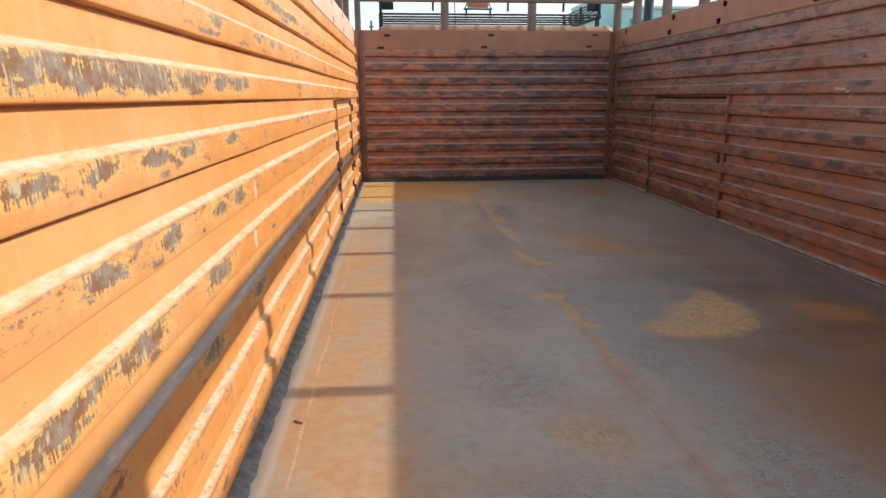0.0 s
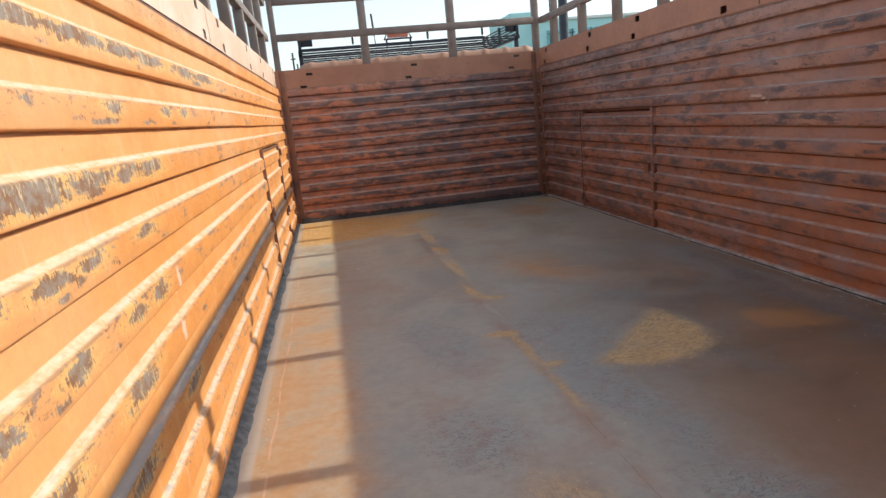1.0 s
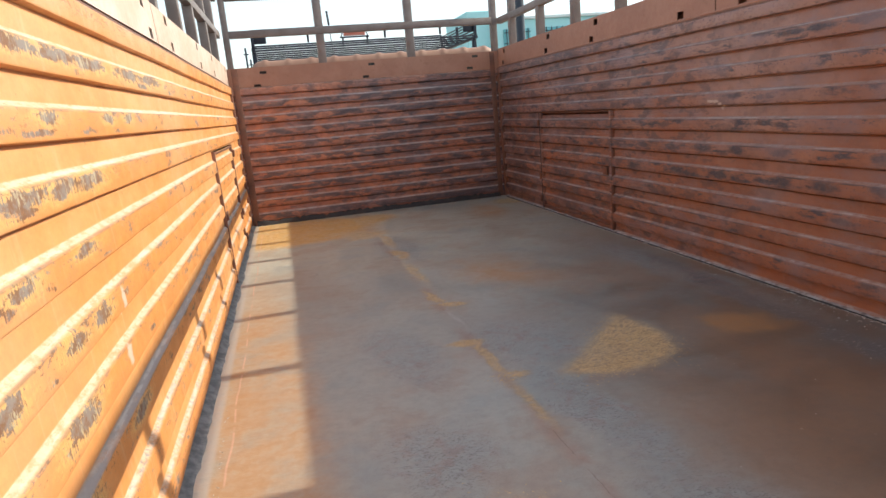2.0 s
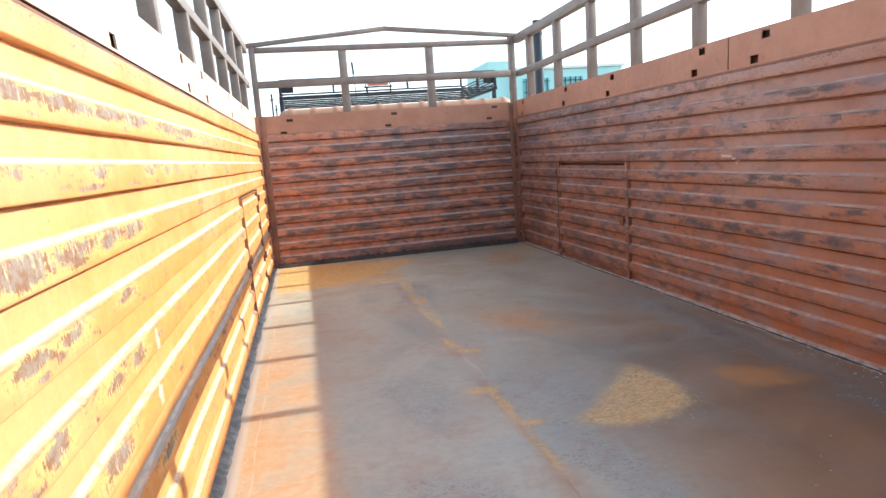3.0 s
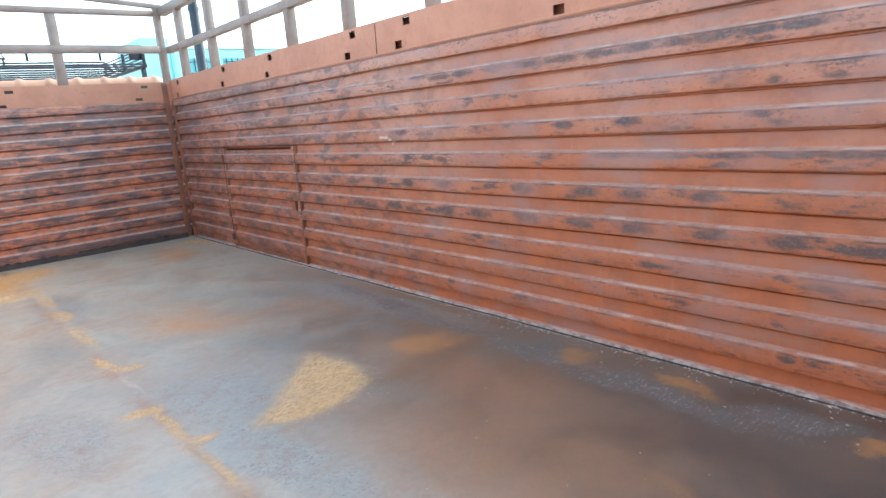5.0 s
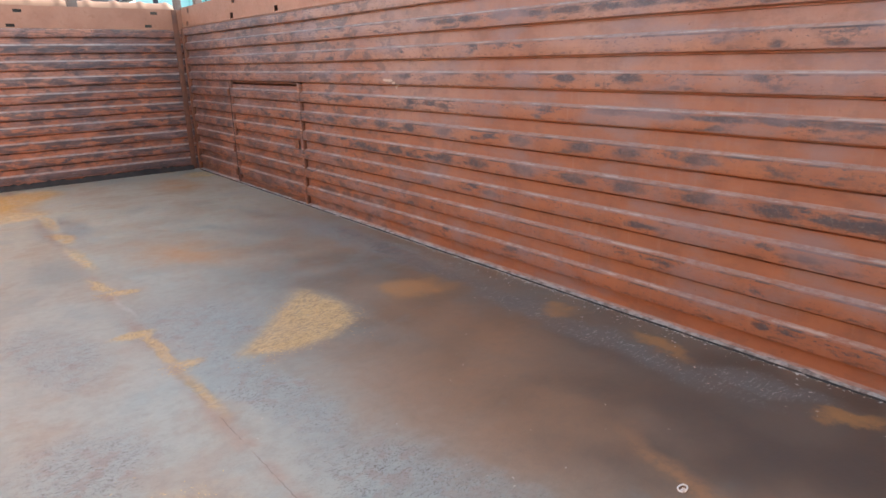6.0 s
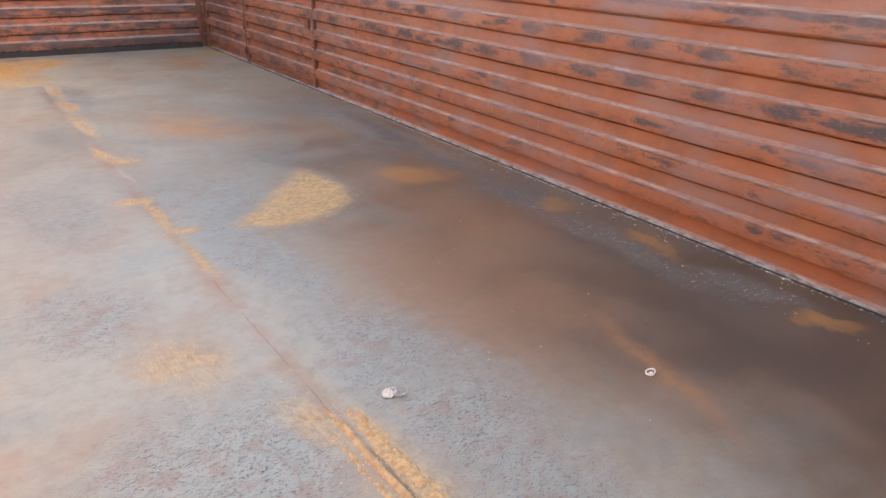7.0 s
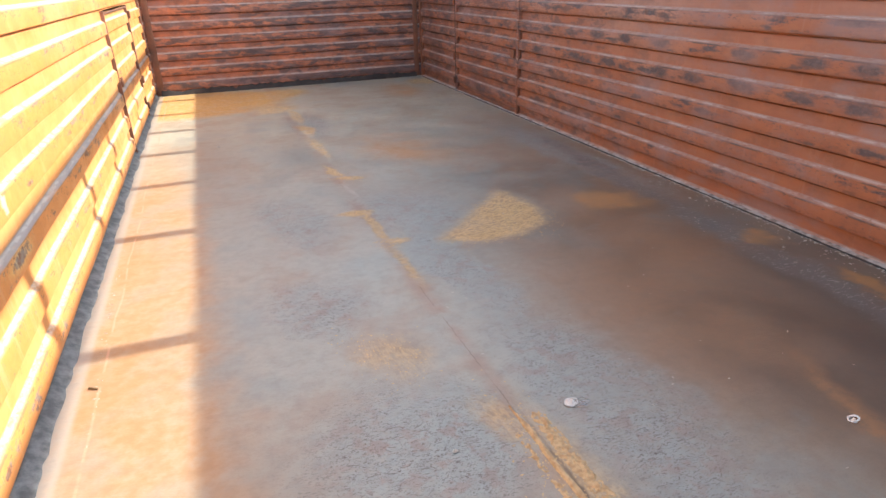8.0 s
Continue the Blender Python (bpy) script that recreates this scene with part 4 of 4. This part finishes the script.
# ---- the cab before the bed ----
def ribbed_roof():
    bm = bmesh.new()
    columns = []
    for i in range(181):
        x = 0.16 + 2.32 * i / 180
        s = (x - 0.16) / 2.32
        phase = (x / 0.205) % 1.0
        rib = 0.014 * max(0.0, 1 - abs(phase - 0.5) / 0.16) ** 0.6 if abs(phase - 0.5) < 0.16 else 0.0
        side = 0.09 * max(0.0, 1 - min(s, 1 - s) / 0.045) ** 2
        column = []
        for y, drop in ((6.30, 0.30), (6.30, 0.055), (6.315, 0.02), (6.35, 0.0), (6.9, -0.012), (7.6, -0.012), (8.2, 0.0), (8.38, 0.03), (8.45, 0.10), (8.45, 0.30)):
            column.append(bm.verts.new((x, y, 1.404 - drop - side + rib * (1 if drop < 0.1 else 0.25))))
        columns.append(column)
    for a, b in zip(columns, columns[1:]):
        for j in range(len(a) - 1):
            bm.faces.new((a[j], b[j], b[j + 1], a[j + 1]))
        bm.faces.new((a[-1], b[-1], b[0], a[0]))
    bm.faces.new(columns[0])
    bm.faces.new(columns[-1][::-1])
    return bm


cab = part("truck_cab", box(0.20, 2.44, 6.32, 8.40, -0.70, 1.20, bevel=0.06), cab_paint, label="tan painted lorry cab before the bed")
tagged(cab, category="lorry cab")
part("roof", ribbed_roof(), cab_paint, cab, "tan ribbed cab roof")
for x in (0.42, 2.22):
    for y in (6.9, 7.9):
        wheel = bmesh.new()
        tube(wheel, (x - 0.13, y, -0.67), (x + 0.13, y, -0.67), 0.47, 28)
        part("wheel", wheel, grime, cab, "dark rubber wheel")

rack = tagged(new("roof_rack"), "navy blue steel luggage rack on the cab roof", "rack")
rack.location = (1.33, 7.6, 1.46)
unrack = Matrix.Translation((-1.33, -7.6, -1.46))


def rack_part(name, bm, note=""):
    bm.transform(unrack)
    part(name, bm, rack_paint, rack, note)


for i in range(7):
    y = 6.95 + i * 0.22
    rack_part("slat", box(0.20, 2.50, y - 0.014, y + 0.014, 1.568, 1.584, bevel=0.003))
for x in (0.22, 2.48):
    rack_part("bearer", box(x - 0.02, x + 0.02, 6.93, 8.32, 1.545, 1.5715, bevel=0.004))
    for y in (7.0, 8.25):
        rack_part("foot", box(x - 0.02, x + 0.02, y - 0.02, y + 0.02, 1.37, 1.55, bevel=0.003))
    for k in range(5):
        z = 1.605 + k * 0.029
        rack_part("side_bar", tube(bmesh.new(), (x, 6.95, z), (x, 8.30, z), 0.008))
    for y in (6.95, 7.6, 8.30):
        rack_part("stanchion", box(x - 0.014, x + 0.014, y - 0.014, y + 0.014, 1.57, 1.745, bevel=0.003))
for y in (6.95, 8.30):
    rack_part("rail", tube(bmesh.new(), (0.22, y, 1.742), (2.48, y, 1.742), 0.010))
for x in (0.75, 1.52, 2.1):
    rack_part("stanchion", box(x - 0.010, x + 0.010, 6.94, 6.96, 1.61, 1.742, bevel=0.002))
for z in (1.66, 1.70):
    rack_part("rail", tube(bmesh.new(), (0.22, 8.30, z), (2.48, 8.30, z), 0.005))
for x0 in (0.22, 2.36):
    rack_part("end_board", box(x0, x0 + 0.13, 6.97, 6.985, 1.62, 1.738, bevel=0.003), "dark blue end board")

board = tagged(new("warning_board"), "small orange board on a metal stand", "board")
board.location = (1.27, 7.35, 1.62)
unboard = Matrix.Translation((-1.27, -7.35, -1.62))
for name, bm, m in (("panel", box(1.15, 1.38, 7.33, 7.352, 1.692, 1.772, bevel=0.006), board_paint), ("seat_bar", box(1.11, 1.42, 7.32, 7.36, 1.672, 1.686, bevel=0.003), rack_paint),
                    ("leg", box(1.13, 1.148, 7.33, 7.35, 1.583, 1.673, bevel=0.002), rack_paint), ("leg", box(1.39, 1.408, 7.33, 7.35, 1.583, 1.673, bevel=0.002), rack_paint),
                    ("bracket", tube(bmesh.new(), (1.12, 7.34, 1.68), (1.16, 7.34, 1.77), 0.006), rack_paint), ("bracket", tube(bmesh.new(), (1.41, 7.34, 1.68), (1.37, 7.34, 1.77), 0.006), rack_paint)):
    bm.transform(unboard)
    part(name, bm, m, board)

aerial = bmesh.new()
tube(aerial, (1.10, 8.0, 1.40), (1.075, 8.0, 1.95), 0.005, 8)
tube(aerial, (1.077, 8.0, 1.90), (1.068, 8.0, 2.05), 0.012, 8)
tagged(part("roof_aerial", aerial, rack_paint, label="thin dark whip aerial on the cab roof"), category="aerial")


# ---- beyond the lorry ----
house = tagged(new("house"), "teal painted house with barred windows and balcony", "house")
house.location = (9.5, 24, -1.15)
unhouse = Matrix.Translation((-9.5, -24, 1.15))


def house_part(name, bm, material, note="", parent=None):
    bm.transform(unhouse)
    return part(name, bm, material, parent or house, note, smooth=False)


house_part("wall", box(8.2, 12.4, 22.0, 25, -1.15, 3.60, bevel=0.03), teal_wall)
house_part("stair_tower", box(7.3, 8.2, 22.3, 25, -1.15, 4.0, bevel=0.03), teal_wall, "darker teal stair tower")
house_part("parapet", box(8.15, 12.5, 21.9, 22.1, 3.60, 3.70, bevel=0.02), pale_trim, "pale parapet band")
house_part("roof", box(8.15, 12.5, 22.1, 25.1, 3.58, 3.64, bevel=0.02), pale_trim)
for x0 in (8.5, 9.8, 11.1):
    for z0 in (-0.3, 2.0):
        window = house_part("window", box(x0, x0 + 1.0, 21.96, 22.0, z0, z0 + 1.3, bevel=0.01), dark_glass)
        for k in range(5):
            x = x0 + 0.1 + 0.2 * k
            house_part("bar", box(x - 0.012, x + 0.012, 21.90, 21.93, z0, z0 + 1.3, bevel=0), dark_pole, "", window)
        for k in range(4):
            z = z0 + 0.1 + 0.36 * k
            house_part("bar", box(x0, x0 + 1.0, 21.90, 21.93, z - 0.012, z + 0.012, bevel=0), dark_pole, "", window)
house_part("balcony_rail", box(8.3, 12.5, 21.2, 21.25, 1.55, 1.62, bevel=0.01), pale_trim)
for k in range(18):
    x = 8.4 + k * 0.236
    house_part("baluster", box(x - 0.012, x + 0.012, 21.21, 21.24, 0.75, 1.56, bevel=0), pale_trim)
house_part("balcony", box(8.3, 12.5, 21.15, 22.0, 0.62, 0.76, bevel=0.02), teal_wall)

pole = bmesh.new()
tube(pole, (5.06, 12.0, -1.15), (5.06, 12.0, 3.27), 0.085, 16)
tube(pole, (5.06, 12.0, 3.0), (5.06, 12.0, 3.06), 0.10, 16)
tagged(part("yard_pole", pole, dark_pole, label="dark painted steel pole standing in the yard"), category="pole")
for x, y, top in ((-0.44, 34.0, 4.5), (-0.36, 40.0, 4.5)):
    mast = bmesh.new()
    tube(mast, (x, y, -1.15), (x, y, top), 0.05, 10)
    beam(mast, (x - 0.12, y, top - 0.3), (x + 0.12, y, top - 0.3), 0.06, 0.06, 0)
    tagged(part("utility_pole", mast, dark_pole, label="thin far utility pole with a cross arm", smooth=False), category="pole", group="utility poles")


# ---- loose things on the floor ----
def ring(bm, x, y, z, r, thick, squash, seed, tilt=0.0):
    """An irregular ring of film or rim."""
    rows = []
    for k in range(28):
        a = k * math.tau / 28
        rr = r * (1 + 0.12 * noise.noise(Vector((math.cos(a) * 1.4, math.sin(a) * 1.4, seed))))
        centre = Vector((x + rr * math.cos(a), y + rr * squash * math.sin(a), z + tilt * rr * math.cos(a) + 0.002 * noise.noise(Vector((a * 1.5, seed, 1)))))
        out = Vector((math.cos(a), math.sin(a), 0))
        rows.append([bm.verts.new(centre + out * thick * math.cos(b) + Vector((0, 0, thick * math.sin(b)))) for b in (k2 * math.tau / 6 for k2 in range(6))])
    for k in range(28):
        a, b = rows[k], rows[(k + 1) % 28]
        for q in range(6):
            bm.faces.new((a[q], b[q], b[(q + 1) % 6], a[(q + 1) % 6]))


def film(bm, x, y, r, squash, height, seed):
    """A crumpled patch of thin film."""
    n_side, grid = 18, {}
    for i in range(n_side + 1):
        for j in range(n_side + 1):
            u, v = 2 * i / n_side - 1, 2 * j / n_side - 1
            q = Vector((u * 2.2, v * 2.2, seed))
            fold = abs(noise.noise(q)) + 0.5 * abs(noise.noise(q * 2.3))
            if u * u + v * v < 1.0 + 0.3 * noise.noise(Vector((u * 1.5, v * 1.5, seed + 5))):
                edge = max(0.0, 1 - (u * u + v * v))
                grid[i, j] = bm.verts.new((x + u * r, y + v * r * squash, 0.0015 + height * fold * (0.35 + edge)))
    for i in range(n_side):
        for j in range(n_side):
            quad = [grid.get(k) for k in ((i, j), (i + 1, j), (i + 1, j + 1), (i, j + 1))]
            if all(quad):
                bm.faces.new(quad)
    bmesh.ops.delete(bm, geom=[v for v in bm.verts if not v.link_faces], context="VERTS")


cup = bmesh.new()
film(cup, 1.028, 1.113, 0.015, 0.9, 0.011, 3.0)
ring(cup, 1.029, 1.113, 0.004, 0.0155, 0.0010, 0.85, 2.0, 0.1)
bmesh.ops.solidify(cup, geom=cup.faces[:], thickness=0.0004)
cup_body = part("plastic_cup", cup, white_film, label="crumpled clear plastic cup lying on the rusty floor")
tagged(cup_body, category="cup")
rim = bmesh.new()
ring(rim, 1.049, 1.102, 0.006, 0.0165, 0.0013, 0.85, 4.0, 0.1)
ring(rim, 1.048, 1.102, 0.004, 0.0105, 0.0008, 0.8, 7.0, 0.1)
film(rim, 1.049, 1.102, 0.013, 0.85, 0.005, 6.0)
part("rim", rim, plastic, cup_body, "clear bent rim")
scrap = bmesh.new()
ring(scrap, 1.537, 0.843, 0.003, 0.012, 0.0022, 0.7, 8.0, 0.1)
film(scrap, 1.530, 0.838, 0.008, 0.8, 0.008, 9.0)
tagged(part("plastic_scrap", scrap, white_film, label="small torn scrap of clear plastic on the floor"), category="litter")
twig = beam(bmesh.new(), (0.022, 1.592, 0.002), (0.042, 1.580, 0.002), 0.0032, 0.0032, 0.0008)
tagged(part("twig", twig, twig_brown, label="short brown twig on the sunlit floor strip"), category="twig")




def paper_scrap(x, y, r, seed, label):
    """A creased bit of pale paper."""
    bm = bmesh.new()
    film(bm, x, y, r, 0.7, 0.006, seed)
    bmesh.ops.solidify(bm, geom=bm.faces[:], thickness=0.0004)
    tagged(part("paper_scrap", bm, white_flake, label=label), category="litter", group="litter on the floor")


paper_scrap(0.415, 3.92, 0.012, 21.0, "tiny creased scrap of pale paper on the floor")
paper_scrap(0.739, 1.067, 0.007, 23.0, "small pale paper scrap lying near the dust ridge")


def caked(name, corners, height, label, seed, mask):
    """A low, crusted cake of dust: mask(x, y) is 1 inside and 0 outside; its rim dips under the floor."""
    (x0, x1), (y0, y1) = corners
    bm = bmesh.new()
    nx, ny = int((x1 - x0) / 0.0028), int((y1 - y0) / 0.0028)
    grid = {}
    for i in range(nx + 1):
        for j in range(ny + 1):
            x, y = x0 + (x1 - x0) * i / nx, y0 + (y1 - y0) * j / ny
            crust = noise.fractal(Vector((x * 85, y * 55, seed)), 0.8, 2.0, 4)
            m = mask(x, y) + 0.22 * noise.noise(Vector((x * 22, y * 22, seed + 4)))
            grid[i, j] = bm.verts.new((x, y, height * (min(m, 1.0) * (0.85 + 0.35 * crust) - 0.42)))
    for i in range(nx):
        for j in range(ny):
            quad = [grid[i, j], grid[i + 1, j], grid[i + 1, j + 1], grid[i, j + 1]]
            if max(v.co.z for v in quad) > -0.0008:
                bm.faces.new(quad)
    loose = [v for v in bm.verts if not v.link_faces]
    bmesh.ops.delete(bm, geom=loose, context="VERTS")
    ob = part(name, bm, caked_dust, label=label)
    return tagged(ob, category="dust", kind="stuff")


def ridge_mask(x, y):
    """A smooth crest on the joint, a clotted crust beyond a groove on one side and a broken strip on the other."""
    bend = 0.9035 + 0.0025 * math.sin(y * 9) + 0.0015 * math.sin(y * 31)
    wide = 0.0095 * max(0.05, min(1.0, (1.145 - y) / 0.06))
    crest = 1.1 * max(0.0, 1 - (abs(x - bend) / wide) ** 2)
    clots = 0.5 + 0.9 * noise.noise(Vector((x * 120, y * 85, 6))) + 0.5 * noise.noise(Vector((x * 240, y * 240, 3)))
    right = 0.95 * max(0.0, 1 - (abs(x - bend - 0.038) / 0.026) ** 2) * (0.45 + 0.75 * clots) * min(1.0, max(0.0, (1.15 - y) / 0.05))
    left = 0.8 * max(0.0, 1 - (abs(x - bend + 0.026) / 0.011) ** 2) * (0.25 + clots) * min(1.0, max(0.0, (1.12 - y) / 0.06))
    return max(crest, right, left) * min(1.0, (y - 0.25) / 0.1)


def strewn(name, material, spots, low, high, label, seed, flat=0.35):
    """Many small crumbs or flakes lying in patches: (x, y, spread x, spread y, turn, count)."""
    rng = random.Random(seed)
    verts, faces = [], []
    for cx, cy, sx, sy, turn, count in spots:
        c, s = math.cos(radians(turn)), math.sin(radians(turn))
        for _ in range(count):
            gx, gy = rng.gauss(0, 0.5) * sx, rng.gauss(0, 0.5) * sy
            x, y = cx + gx * c - gy * s, cy + gx * s + gy * c
            if cx > 2.2:
                x += right_x(y) - 2.335
            if not (left_x(y) + 0.06 < x < right_x(y) - 0.002 and y < 5.95):
                continue
            r, a = rng.uniform(low, high), rng.uniform(0, math.tau)
            l, w, h = r * rng.uniform(1.0, 2.4), r * rng.uniform(0.5, 1.0), r * flat * rng.uniform(0.6, 1.4)
            ca, sa = math.cos(a), math.sin(a)
            first = len(verts)
            for px, py, pz in ((-l, 0, 0.0), (0, -w, 0.0), (l, 0, 0.0), (0, w, 0.0), (-l * 0.3, 0, h), (l * 0.35, 0, h * 0.8)):
                verts.append((x + px * ca - py * sa, y + px * sa + py * ca, pz + 0.0002))
            for f in ((0, 1, 4), (1, 5, 4), (1, 2, 5), (2, 3, 5), (3, 4, 5), (3, 0, 4), (0, 3, 2, 1)):
                faces.append(tuple(first + i for i in f))
    me = bpy.data.meshes.new(name)
    me.from_pydata(verts, [], faces)
    me.materials.append(material)
    return tagged(new(name, me), label, category="debris", kind="stuff")


strewn("chaff", straw, [(1.44, 2.24, 0.12, 0.19, 15, 1500), (1.28, 2.08, 0.16, 0.07, 12, 700), (0.71, 1.46, 0.09, 0.14, 25, 160), (0.90, 0.92, 0.06, 0.26, 0, 300),
                        (0.5, 5.4, 0.75, 0.5, 0, 1600), (0.93, 3.0, 0.09, 0.04, -38, 150), (0.89, 2.49, 0.05, 0.02, -25, 120), (0.92, 2.15, 0.06, 0.04, 0, 150)],
       0.0009, 0.0024, "yellow chaff and dust lying in thin patches", 5)
strewn("crumbs", pale_crumb, [(2.05, 1.5, 0.05, 0.8, 2, 35), (2.322, 2.2, 0.014, 1.9, 0, 1100), (2.27, 2.0, 0.03, 1.8, 0, 120), (0.015, 2.6, 0.012, 1.6, 1.3, 160), (1.4, 2.5, 0.9, 1.8, 0, 160), (2.05, 0.9, 0.06, 0.5, 5, 25)],
       0.0009, 0.0030, "pale crumbs of dried dirt strewn on the floor", 9, 0.5)
strewn("paint_flakes", white_flake, [(2.318, 1.6, 0.022, 1.6, 0, 230), (2.320, 3.4, 0.016, 1.4, 0, 130), (2.27, 1.8, 0.06, 1.4, 0, 60)],
       0.0014, 0.0042, "white paint flakes lying along the wall's foot", 14, 0.6)
caked("dust_ridge", ((0.855, 0.985), (0.25, 1.18)), 0.010, "crusted ochre dust ridge along the floor joint", 2.0, ridge_mask)
